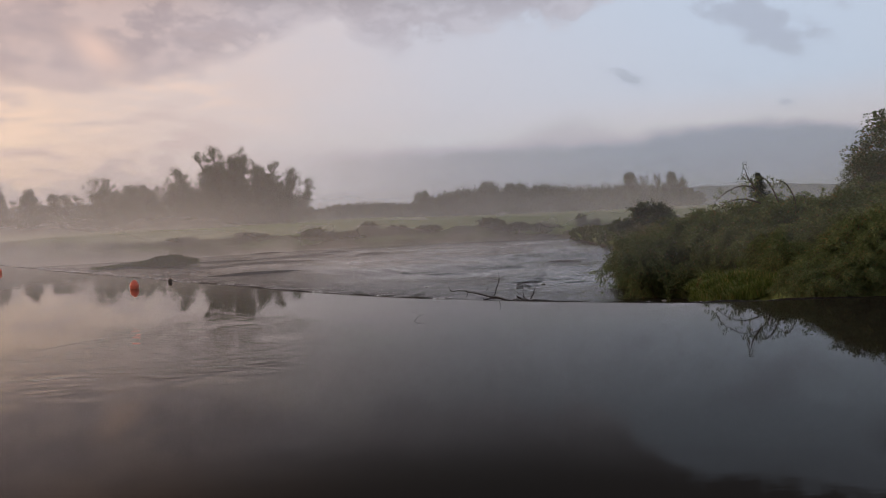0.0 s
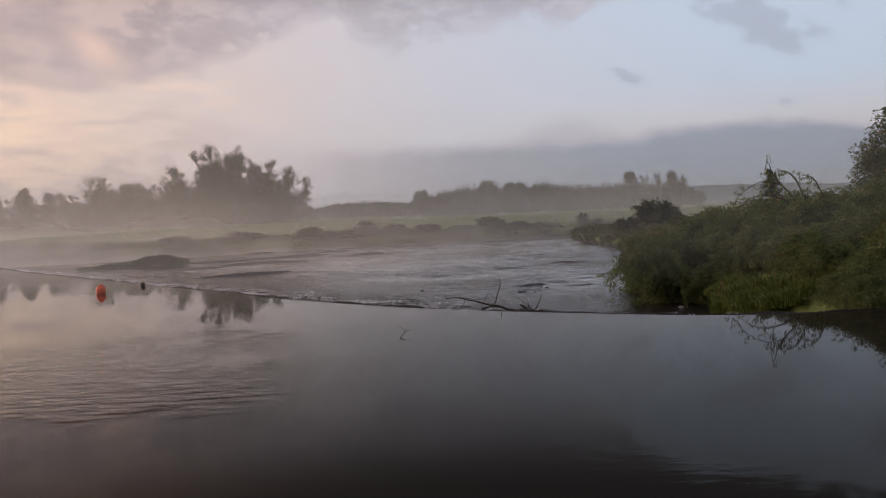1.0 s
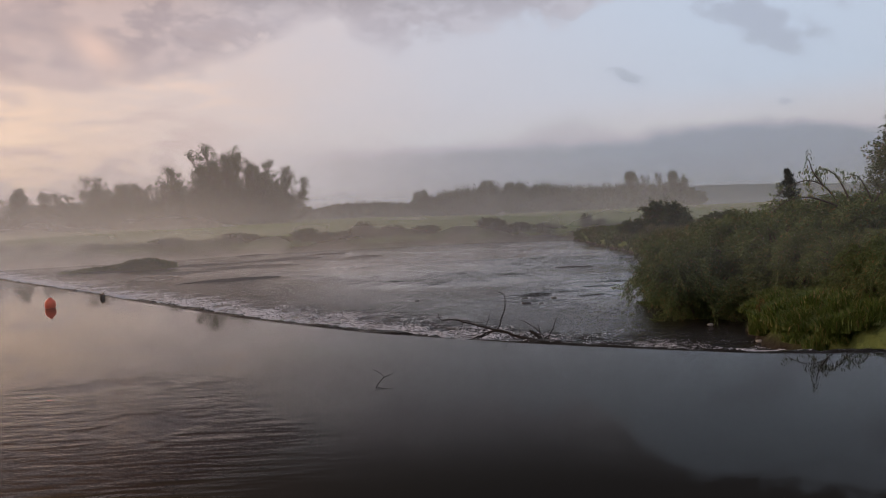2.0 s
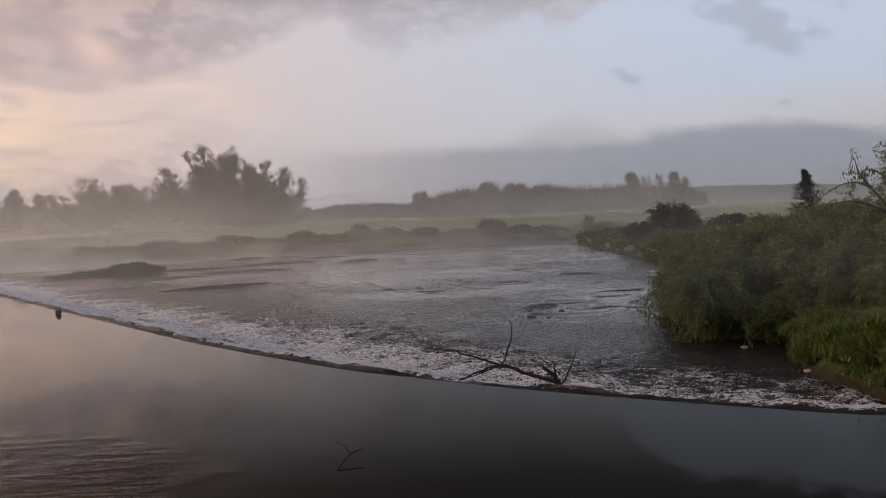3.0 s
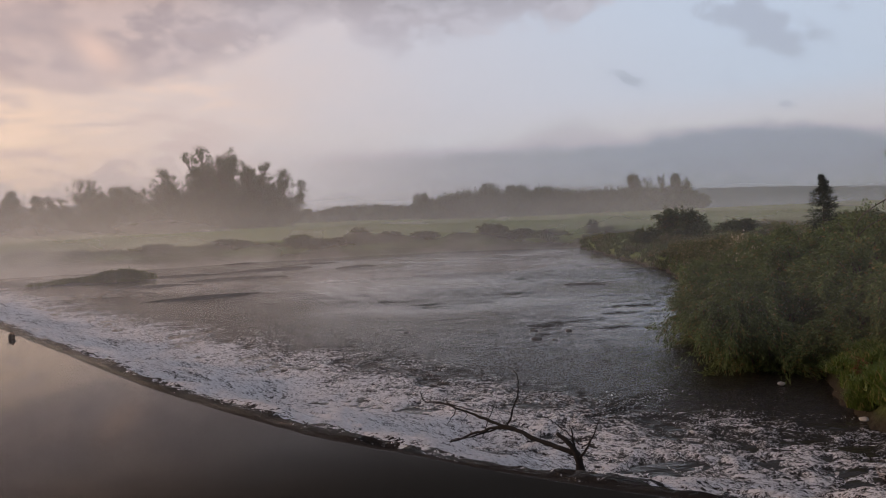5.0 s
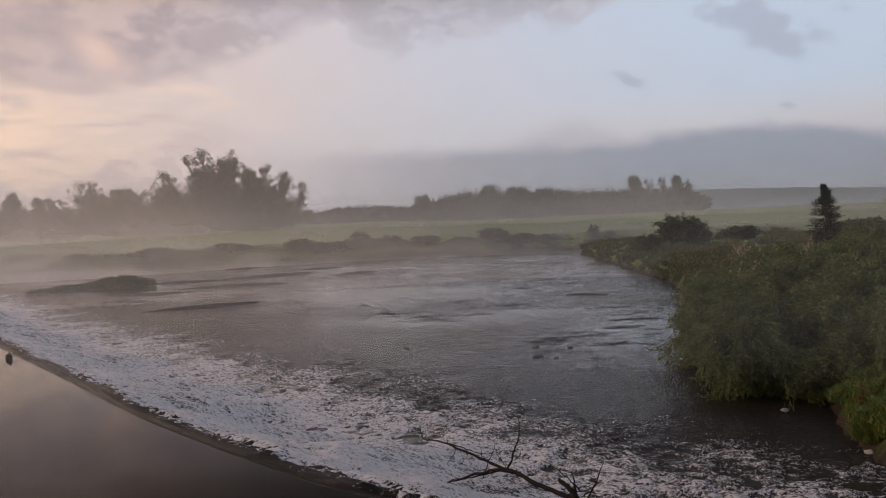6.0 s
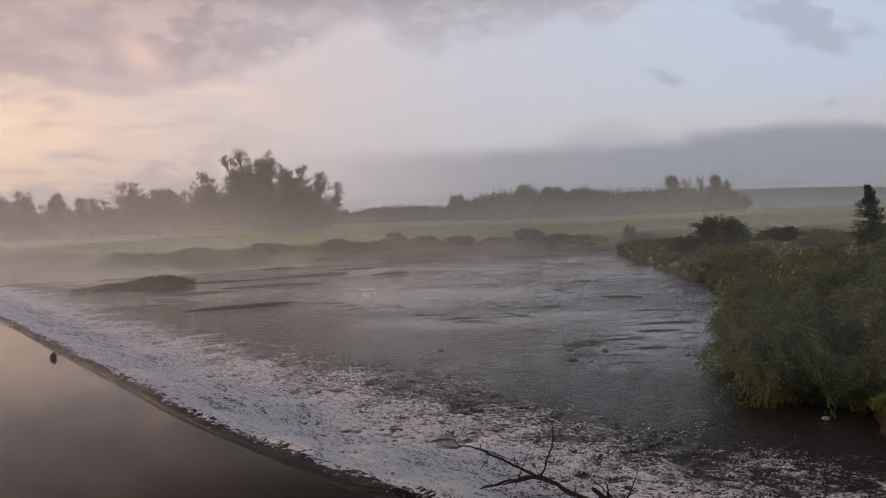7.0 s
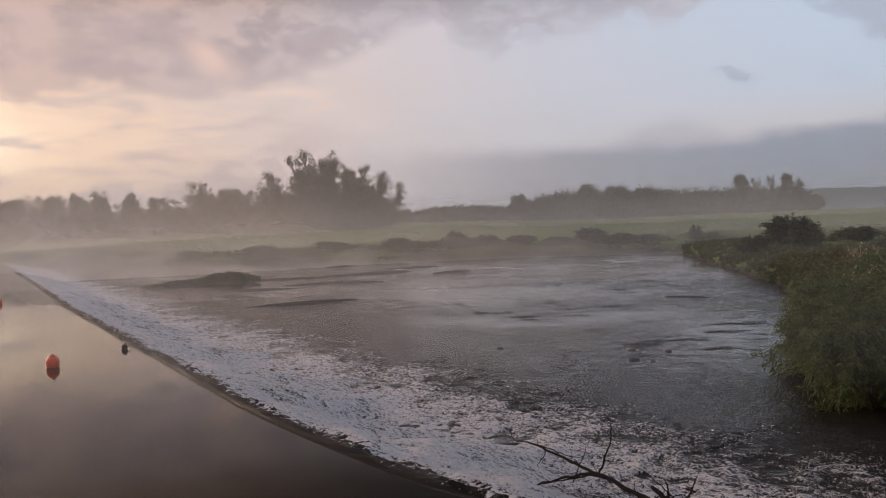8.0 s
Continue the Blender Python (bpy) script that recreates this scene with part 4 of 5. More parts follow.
def blade_mesh(seed, count, radius, height, mat, width=0.016, squash=1.0):
    """A tuft of arching grass blades, three segments each."""
    gen = np.random.default_rng(seed)
    a = gen.uniform(0, 2 * np.pi, count)
    r = radius * np.sqrt(gen.uniform(0, 1, count))
    foot = np.stack([np.cos(a) * r, np.sin(a) * r * squash, np.full(count, -0.06)], 1)
    out = gen.uniform(0, 2 * np.pi, count)
    lean = gen.uniform(0.1, 0.8, count) * height * 0.6
    h = height * gen.uniform(0.5, 1.1, count) * (1 - 0.4 * (r / radius) ** 2)
    wv = np.stack([-np.sin(out), np.cos(out), np.zeros(count)], 1) * width
    rows = []
    for t, wd in ((0, 1.0), (0.4, 0.9), (0.75, 0.6), (1.0, 0.08)):
        p = foot + np.stack([np.cos(out) * lean * t ** 2, np.sin(out) * lean * t ** 2, h * (t - 0.28 * t ** 3)], 1)
        rows += [p - wv * wd, p + wv * wd]
    v = np.stack(rows, 1).reshape(-1, 3)
    i = np.arange(count)[:, None] * 8
    q = np.concatenate([i + np.array([[2 * j, 2 * j + 1, 2 * j + 3, 2 * j + 2]]) for j in range(3)])
    return Build().add(v, q).mesh("grass_tuft", mat)


def make_shrub(name, label, meshes, leaf_mat, m, group, category="shrub", names=("branchwork", "foliage")):
    ob = thing(name, label, category, group)
    part(names[0], meshes[0].mesh(names[0], BARK, True), ob)
    part(names[1], meshes[1].mesh(names[1], leaf_mat), ob)
    ob.matrix_world = m
    return ob


WILLOWS = [make_shrub("willow_shrub", "dense drooping grey-green willow shrub on the river bank", shrub_meshes(41 + i, 2.0, 1.9, 34, 16, 34, 0.115, 0.032, d), WILLOW,
                      m, "willow thicket on the bank")
           for i, (d, m) in enumerate([(0.9, spot(8.5, 29.8, gz(8.5, 29.8), 0, 1.0, 1.0)), (0.6, spot(11.6, 27.4, gz(11.6, 27.4), 40, 1.0, 1.0)),
                                       (0.75, spot(8.9, 33.4, gz(8.9, 33.4), 80, 1.08, 1.0))])]
THICKET = [(8.7, 16.7, 0.40, 0.42), (9.2, 17.2, 0.45, 0.48), (8.7, 17.9, 0.36, 0.36), (9.4, 18.6, 0.45, 0.45), (9.0, 19.6, 0.34, 0.34), (9.9, 19.4, 0.5, 0.5), (10.0, 23.2, 0.6, 0.7), (10.2, 24.8, 0.6, 0.7), (9.8, 21.7, 0.55, 0.6),
           (7.6, 29.6, 0.82, 0.95), (7.9, 31.4, 0.8, 1.0), (8.4, 31.6, 0.95, 0.95), (9.6, 31, 1, 1.05), (10.4, 29, 1, 1), (9.5, 36, 1, 0.95), (10.6, 39.4, 1, 0.85), (11.9, 42.8, 0.9, 0.75), (10.9, 33.6, 1.1, 1.05),
           (9.43, 18.24, 0.56, 0.7), (10.03, 17.46, 0.54, 0.7), (10.73, 17.72, 0.68, 0.84), (11.59, 17.2, 0.68, 0.79), (12.63, 17.37, 0.72, 0.88), (10.29, 18.58, 0.63, 0.79), (15.4, 17.2, 0.81, 0.88), (14.36, 17.46, 0.81, 0.88), (11.9, 22.9, 0.75, 0.8), (13, 22, 0.85, 0.9), (13.15, 17.72, 0.81, 0.84), (16.09, 18.06, 0.99, 1.06), (12.2, 26.6, 1, 1), (10.8, 25.9, 0.7, 0.7),
           (11.4, 30.6, 1.1, 1.1), (10.6, 36.6, 1, 0.95), (12.8, 33.4, 1.2, 1.1), (13.4, 29.4, 1.2, 1.08), (13, 37.6, 1.15, 1),
           (14, 26.4, 1.1, 1.05), (15.6, 31.2, 1.25, 1.15), (15.8, 35.4, 1.2, 1.1), (13.4, 41.5, 1, 0.8), (16.4, 40, 1.2, 0.95), (17, 27.6, 1.25, 1.2),
           (18.4, 32.4, 1.3, 1.2), (18.8, 37, 1.25, 1.1), (16.8, 23.8, 1.2, 1.1), (20.6, 28.6, 1.4, 1.35), (21.6, 34, 1.4, 1.3), (22.4, 40, 1.3, 1.1), (19.8, 24.4, 1.3, 1.3),
           (13.6, 23.6, 1.05, 0.95), (12, 24.8, 0.9, 0.85), (24.5, 31, 1.5, 1.4), (24.8, 37, 1.4, 1.3), (10.3, 27.2, 0.75, 0.75), (12.63, 18.58, 0.81, 0.75), (15.05, 18.41, 0.9, 0.88),
           (26, 43, 1.3, 1.1), (20, 45, 1.2, 0.95), (15.4, 45.6, 0.95, 0.75)]
for i, (x, y, size, tall) in enumerate(THICKET):
    put_copy(WILLOWS[i % 3], spot(x, y, max(gz(x, y), -0.6) - 0.05, i * 67 % 360, size, tall))

for i, (x, y, size, tall) in enumerate([(8.3, 17.29, 0.38, 0.37), (8.52, 16.94, 0.38, 0.37), (8.22, 17.81, 0.38, 0.37), (8.56, 17.72, 0.45, 0.44), (8.82, 17.46, 0.45, 0.44), (9.08, 17.98, 0.5, 0.53), (8.74, 18.32, 0.45, 0.44), (9.34, 17.03, 0.45, 0.44), (9.52, 17.11, 0.5, 0.53), (10.29, 16.85, 0.54, 0.55), (11.16, 16.85, 0.59, 0.58), (12.02, 16.85, 0.59, 0.58), (12.97, 16.85, 0.63, 0.62), (13.93, 16.85, 0.63, 0.62),
                                        (14.88, 16.85, 0.68, 0.66), (15.92, 16.85, 0.72, 0.7), (16.95, 16.94, 0.81, 0.79), (18.16, 17.11, 0.9, 0.88), (19.46, 17.63, 0.99, 0.97), (9, 30.4, 0.85, 0.6), (9.4, 28, 0.75, 0.6), (9.2, 33.8, 0.95, 0.6), (10, 36.8, 0.95, 0.6), (9.9, 26.8, 0.6, 0.55), (10.9, 40.2, 0.9, 0.5)]):
    put_copy(WILLOWS[i % 3], spot(x, y, -0.75 if y > 25 else 0.15, i * 101 % 360, size, tall))

HERBS = [make_shrub("herb_clump", "tall withering herbs and nettles on the bank", herb_meshes(61 + i, 1.0, 1.1, 46, 36), HERB, m, "bank herbs", "herbs", ("stalk_mass", "leafage"))
         for i, m in enumerate([spot(17.4, 49, gz(17.4, 49)), spot(19, 55, gz(19, 55), 30)])]
gen = np.random.default_rng(71)
for i in range(95):
    y = 22 + 88 * gen.uniform(0, 1) ** 0.8 if i > 20 else gen.uniform(45, 75)
    x = np.interp(y, RIGHT_Y, RIGHT_X) + 0.8 + gen.uniform(0, 1) ** 1.4 * (10 + y * 0.22)
    if y < 42 and x < 24:
        y += 26
        x += 4
    put_copy(HERBS[i % 2], spot(x, y, gz(x, y) - 0.05, i * 51 % 360, gen.uniform(0.8, 1.5), gen.uniform(0.55, 1.05)))

PALE = make_shrub("umbel_clump", "seeding pale umbels and thistles above the thicket", herb_meshes(65, 1.0, 0.9, 28, 40), FLUFF, spot(11.5, 38.5, gz(11.5, 38.5), 0, 1.0, 1.75), "pale seeding herbs", "herbs",
                  ("stalk_mass", "seed_heads"))
for i, (x, y, tall) in enumerate([(12.6, 40.5, 1.7), (11.2, 36.8, 1.85), (13.8, 43.0, 1.6), (15.0, 47.0, 1.4), (16.6, 50.0, 1.3), (17.6, 54.5, 1.4), (19.2, 49, 1.4), (20.5, 53, 1.3), (18.4, 43.6, 1.6), (21.6, 47.4, 1.5)]):
    put_copy(PALE, spot(x, y, gz(x, y) - 0.05, i * 59, 0.9, tall))

BUSH = make_shrub("round_bush", "dark rounded bush on the grassy bank", shrub_meshes(81, 2.6, 2.3, 46, 14, 22, 0.20, 0.09, 0.25), SHRUB,
                  spot(20.6, 75.5, gz(20.6, 75.5) - 0.1, 0, 1.05, 1.0), "bank bushes")
for x, y, size, tall in [(18.2, 77.5, 0.6, 0.55), (22.4, 78, 0.7, 0.65), (20.2, 111, 0.42, 0.8), (21.6, 108, 0.4, 0.45), (-21.5, 128.8, 1.3, 0.85), (-18.5, 129, 1.1, 0.6), (-12.4, 129.5, 1.2, 1.1),
                         (-7.5, 130, 1.2, 0.7), (-2.0, 130, 1.3, 0.6), (3.5, 127, 1.0, 0.55), (8.0, 125.5, 1.4, 0.95), (12.5, 124, 1.0, 0.55), (16, 122.5, 0.8, 0.5),
                         (-46, 133, 1.4, 0.5), (-80, 143, 1.5, 0.6), (30, 66, 0.9, 0.6), (34, 72, 1.1, 0.6), (29, 84, 1.0, 0.5)]:
    far = 0.8 if y > 120 else 1.0
    put_copy(BUSH, spot(x, y, gz(x, y) - 0.1, (x * 91) % 360, size * far, tall * far))
gen = np.random.default_rng(85)
for i in range(12):
    x = -98 + 112 * (i + gen.uniform(0, 1)) / 12
    y = np.interp(x, FAR_X, FAR_Y) + 1.6 + 3 * gen.uniform(0, 1)
    put_copy(BUSH, spot(x, y, gz(x, y) - 0.1, i * 111 % 360, gen.uniform(0.8, 1.5), gen.uniform(0.35, 0.6)))

wood, crown = tree_meshes(91, 14, 0.05, 5.4, 150, 80, 0.36, 1.15, FAR_LEAF)
BIG = make_tree("bank_tree", "tall bushy riverside tree with dark green foliage", wood, crown, SHRUB, spot(56.2, 95, gz(56.2, 95) - 0.2, 20, 1.0, 0.87), "trees on the near bank")
put_copy(BIG, spot(46.0, 82, gz(46, 82) - 0.2, 130, 0.62, 0.47))
put_copy(BIG, spot(60, 93, gz(60, 93) - 0.2, 230, 0.9, 0.80))
put_copy(BIG, spot(51, 86, gz(51, 86) - 0.2, 300, 0.7, 0.42))


def make_conifer():
    gen = np.random.default_rng(95)
    wood, leaf = Build(), Build()
    h = 4.3
    wood.tube([(0, 0, -0.1), (0.02, 0, h * 0.5), (0, 0.02, h)], [0.07, 0.045, 0.01], 6)
    for tier in range(22):
        u = 0.06 + 0.92 * tier / 22
        r = 1.60 * (1 - u) ** 0.85 * gen.uniform(0.85, 1.15)
        for q in range(9):
            a = gen.uniform(0, 2 * np.pi)
            rr = r * gen.uniform(0.5, 1.2)
            z = u * h
            end = np.array([np.cos(a) * rr, np.sin(a) * rr, z + 0.10 * rr])
            wood.tube([(0, 0, z), end * np.array([0.5, 0.5, 1]) + np.array([0, 0, -0.03]), end], [0.014, 0.010, 0.004], 3)
            n = 36
            k = gen.uniform(0.1, 1, (n, 1))
            pts = np.array([0, 0, z]) * (1 - k) + end * k + gen.normal(0, 0.05, (n, 3))
            leaf.leaves(pts, end - np.array([0, 0, z]) + np.array([0, 0, 0.2]), 0.13, 0.05, gen)
    ob = thing("conifer", "small dark conical conifer above the bank herbs", "tree")
    part("trunk", wood.mesh("trunk", BARK, True), ob)
    part("needles", leaf.mesh("needles", NEEDLE), ob)
    ob.matrix_world = spot(24.4, 58.9, gz(24.4, 58.9), 0, 1.0, 1.0)


make_conifer()

# ------------------------------------------------------------------ grass
TUFTS = [thing("grass_tuft", "bright green overhanging grass on the water's edge", "grass", "bank grass", mesh=blade_mesh(101 + i, 620, 0.6, 0.9, BLADE),
               m=spot(x, y, gz(x, y), 0, 1.0, 0.75)) for i, (x, y) in enumerate([(8.9, 24.6), (9.3, 23.7)])]
for i, (x, y, s) in enumerate([(9.2, 25.8, 0.7), (8.55, 24.2, 0.6), (8.7, 23.3, 0.7), (8.9, 22.4, 0.7), (9.1, 21.4, 0.7), (8.5, 25.2, 0.6)]):
    put_copy(TUFTS[i % 2], spot(x, y, gz(x, y), i * 83, s * 1.05, s * 0.72))


gen = np.random.default_rng(105)
for i in range(60):
    x, y = 8.25 + 1.1 * gen.uniform(0, 1) ** 1.3, gen.uniform(20.6, 26.8)
    if land(x, y) > 0.12:
        put_copy(TUFTS[i % 2], spot(x, y, gz(x, y), i * 137 % 360, gen.uniform(0.5, 0.85), gen.uniform(0.35, 0.7)))


make_shrub("dock_clump", "rust-brown withered dock in the bank grass", herb_meshes(67, 0.55, 0.25, 12, 26), RUST, spot(8.75, 25.9, gz(8.75, 25.9), 0, 0.55, 0.7), "", "herbs", ("stalk_mass", "leafage"))


def make_reeds():
    """Rough grass along the far and the side bank, and on the gravel islet."""
    gen = np.random.default_rng(111)
    tuft = blade_mesh(112, 60, 0.55, 0.8, REED, 0.03)
    base = np.array([v.co[:] for v in tuft.vertices])
    quads = np.array([p.vertices[:] for p in tuft.polygons])
    b = Build()
    spots = []
    for i in range(520):
        x = gen.uniform(-95, 19)
        y = np.interp(x, FAR_X, FAR_Y) + 1.0 + gen.uniform(0, 1) ** 2 * 9
        spots.append((x, y, gen.uniform(0.8, 1.6)))
    for i in range(760):
        y = gen.uniform(30, 118)
        x = np.interp(y, RIGHT_Y, RIGHT_X) + 0.15 + gen.uniform(0, 1) ** 1.8 * 8
        spots.append((x, y, gen.uniform(0.5, 1.0)))
    for x, y, s in spots:
        b.add(base * np.array([s, s, s * gen.uniform(0.7, 1.2)]) + np.array([x, y, gz(x, y)]), quads)
    thing("bank_grass", "rough wet grass and reeds along the river banks", "grass", kind="stuff", mesh=b.mesh("bank_grass", REED))
    bpy.data.meshes.remove(tuft)


make_reeds()


# ------------------------------------------------------------------ islet, bars and stones
def mound(name, label, category, cx, cy, lx, ly, top, turn, mat, group="", seed=0, base=-1.25):
    n, rings = 48, 9
    th = np.linspace(0, 2 * np.pi, n, endpoint=False)
    wob = 1 + 0.18 * np.sin(th * 3 + seed) + 0.10 * np.sin(th * 7 + seed * 2) + 0.05 * np.sin(th * 13 + seed)
    v = [(0, 0, top - base)]
    for j in range(1, rings + 1):
        r = j / rings
        z = (top - base) * (1 - r ** 2.2) + 0.03 * np.sin(th * 9 + j * 2.1 + seed) * (1 - r)
        v += list(zip(np.cos(th) * lx * r * wob, np.sin(th) * ly * r * wob, z))
    f = [[0, 1 + k, 1 + (k + 1) % n] for k in range(n)]
    for j in range(rings - 1):
        a, b = 1 + j * n, 1 + (j + 1) * n
        f += [[a + k, b + k, b + (k + 1) % n, a + (k + 1) % n] for k in range(n)]
    me = bpy.data.meshes.new(name)
    me.from_pydata(v, [], f)
    me.materials.append(mat)
    me.polygons.foreach_set("use_smooth", [True] * len(f))
    return thing(name, label, category, group, mesh=me, m=pose(cx, cy, base, 0, 0, turn))


mound("islet", "low gravel islet overgrown with dark grass", "islet", -31.0, 79.4, 4.9, 2.4, -0.72, 6, GRAVEL, seed=2)
TUFT_I = thing("islet_tuft", "coarse dark grass growing on the islet", "grass", "islet grass", mesh=blade_mesh(121, 300, 1.2, 1.0, REED, 0.03), m=spot(-29.5, 79.6, -0.75))
gen = np.random.default_rng(125)
for i in range(9):
    u = (i + gen.uniform(0, 1)) / 9
    x, y = -26.9 - 6.5 * u, 79.9 - 0.5 * u + gen.normal(0, 0.5)
    s = 0.22 + 0.22 * math.exp(-((u - 0.2) / 0.35) ** 2)
    put_copy(BUSH, spot(x, y, -1.0, i * 97, s * 1.3, s * gen.uniform(0.85, 1.0)))
for i in range(64):
    u = gen.uniform(0, 1)
    x, y = -26.6 - 8.6 * u + gen.normal(0, 0.2), 79.9 - 0.9 * u + gen.normal(0, 0.7)
    s = (0.45 + 0.95 * math.exp(-((u - 0.2) / 0.32) ** 2)) * gen.uniform(0.7, 1.2)
    put_copy(TUFT_I, spot(x, y, -0.85, i * 131 % 360, 0.7, s))
for i, (x, y, lx, ly, tn) in enumerate([(-14.5, 58.6, 3.6, 0.75, 30), (-22.0, 65.2, 2.8, 0.40, -25), (-17.3, 76.4, 4.6, 1.1, 10), (-17.0, 88.5, 5.6, 2.6, 36), (-24.5, 84.0, 3.4, 1.2, 15),
                                        (-24.5, 109, 4.5, 2.4, 55), (-8.1, 86.6, 2.4, 0.7, 38), (-22.0, 71.0, 3.4, 0.5, 5), (-13.5, 97.0, 3.0, 1.0, 25)]):
    mound("gravel_bar", "flat dark gravel bar barely above the river", "gravel bar", x, y, lx * 1.2, ly * 1.25, -0.85, tn, GRAVEL, "gravel bars in the river", i * 1.7, -1.1)
mound("gravel_bar", "thin dark ridge of wet stones breaking the riffles", "gravel bar", 8.8, 55.9, 2.0, 0.14, -0.945, -28, DARKSTONE, "gravel bars in the river", 3.1, -1.1)


def make_stone(name, label, x, y, z, r, mat, seed, group, flat=0.5):
    gen = np.random.default_rng(seed)
    bm = bmesh.new()
    bmesh.ops.create_icosphere(bm, subdivisions=3, radius=1.0)
    dirs = gen.normal(0, 1, (9, 3))
    dirs /= np.linalg.norm(dirs, axis=1)[:, None]
    cuts = gen.uniform(0.62, 0.95, 9)
    for v in bm.verts:
        p = np.array(v.co)
        for dvec, c in zip(dirs, cuts):
            over = p @ dvec - c
            if over > 0:
                p = p - dvec * over * 0.85
        v.co = p * (1, 0.8, flat)
    me = bpy.data.meshes.new(name)
    bm.to_mesh(me)
    bm.free()
    me.materials.append(mat)
    me.polygons.foreach_set("use_smooth", [True] * len(me.polygons))
    return thing(name, label, "stone", group, mesh=me, m=spot(x, y, z, seed * 47, r))


for i, (x, y, r) in enumerate([(3.55, 36.3, 0.21), (3.7, 38.2, 0.17), (4.1, 35.9, 0.16), (4.9, 38.0, 0.14), (-0.9, 39.1, 0.18), (-26.0, 65.4, 0.30), (-27.1, 62.9, 0.22), (2.0, 35.4, 0.12)]):
    make_stone("river_stone", "wet dark stone breaking the shallow water", x, y, -1.02, r, DARKSTONE, 130 + i, "stones in the river")
make_stone("pale_stone", "pale stone at the foot of the bank", 8.0, 28.0, -0.93, 0.10, STONE, 150, "pale stones on the bank")
make_stone("pale_stone", "pale flat stone below the bank grass", 8.1, 24.8, -0.90, 0.11, STONE, 151, "pale stones on the bank", 0.4)


# ------------------------------------------------------------------ things on the water
def lathe(profile, sides, name, mat):
    v, f = [], []
    for r, z in profile:
        v += [(math.cos(a) * r, math.sin(a) * r, z) for a in np.linspace(0, 2 * np.pi, sides, endpoint=False)]
    n = len(profile)
    for i in range(n - 1):
        f += [(i * sides + j, i * sides + (j + 1) % sides, (i + 1) * sides + (j + 1) % sides, (i + 1) * sides + j) for j in range(sides)]
    f += [[j for j in reversed(range(sides))], [(n - 1) * sides + j for j in range(sides)]]
    me = bpy.data.meshes.new(name)
    me.from_pydata(v, [], f)
    me.materials.append(mat)
    me.polygons.foreach_set("use_smooth", [True] * len(f))
    return me


def make_buoy(x, y, turn):
    ob = thing("marker_buoy", "orange-red plastic marker buoy floating above the weir", "buoy", "marker buoys")
    part("float", lathe([(0.02, -0.14), (0.09, -0.12), (0.16, -0.05), (0.195, 0.05), (0.20, 0.12), (0.185, 0.20), (0.15, 0.265), (0.10, 0.31), (0.06, 0.325)], 24, "float", ORANGE), ob)
    part("collar", lathe([(0.055, 0.32), (0.075, 0.335), (0.075, 0.36), (0.05, 0.37), (0.01, 0.372)], 18, "collar", ORANGE), ob)
    ring = Build()
    a = np.linspace(0, 2 * np.pi, 15)
    ring.tube(np.stack([np.cos(a) * 0.035, 0 * a, 0.395 + np.sin(a) * 0.035], 1), np.full(15, 0.008), 6)
    part("eye_ring", ring.mesh("eye_ring", STEEL, True), ob, "small grey steel eye ring")
    ob.matrix_world = pose(x, y, POOL_Z + 0.02, 5, 4, turn) @ Matrix.Scale(0.82, 4)


make_buoy(-11.95, 29.5, 20)
make_buoy(-28.7, 49.5, 70)


def make_stump():
    ob = thing("stump", "dark waterlogged wooden stump caught on the weir crest", "stump")
    b = Build()
    b.tube([(0, 0, -0.4), (0.01, 0, -0.05), (0.03, 0.02, 0.12), (0.05, 0.02, 0.24)], [0.15, 0.15, 0.17, 0.13], 9)
    part("trunk", b.mesh("trunk", WETWOOD, True), ob)
    c = Build()
    c.tube([(0.05, 0.02, 0.235), (0.07, 0.03, 0.31), (0.07, 0.05, 0.36)], [0.12, 0.07, 0.015], 7)
    part("splintered_top", c.mesh("splintered_top", CUT), ob, "split brown end grain")
    d = Build()
    d.tube([(0.10, 0.0, 0.10), (0.22, -0.02, 0.14), (0.30, -0.02, 0.13)], [0.04, 0.03, 0.012], 6)
    part("knot", d.mesh("knot", WETWOOD, True), ob)
    ob.matrix_world = pose(-11.55, 32.25, POOL_Z, 0, 0, 30) @ Matrix.Scale(0.52, 4)


make_stump()


def smooth_path(points, n=5):
    p = np.array(points, float)
    if len(p) < 3:
        t = np.linspace(0, 1, n)[:, None]
        return p[0] * (1 - t) + p[-1] * t
    out = []
    for i in range(len(p) - 1):
        p0, p1, p2, p3 = p[max(i - 1, 0)], p[i], p[i + 1], p[min(i + 2, len(p) - 1)]
        for t in np.linspace(0, 1, n, endpoint=False):
            out.append(0.5 * (2 * p1 + (p2 - p0) * t + (2 * p0 - 5 * p1 + 4 * p2 - p3) * t * t + (3 * p1 - p0 - 3 * p2 + p3) * t ** 3))
    return np.array(out + [p[-1]])


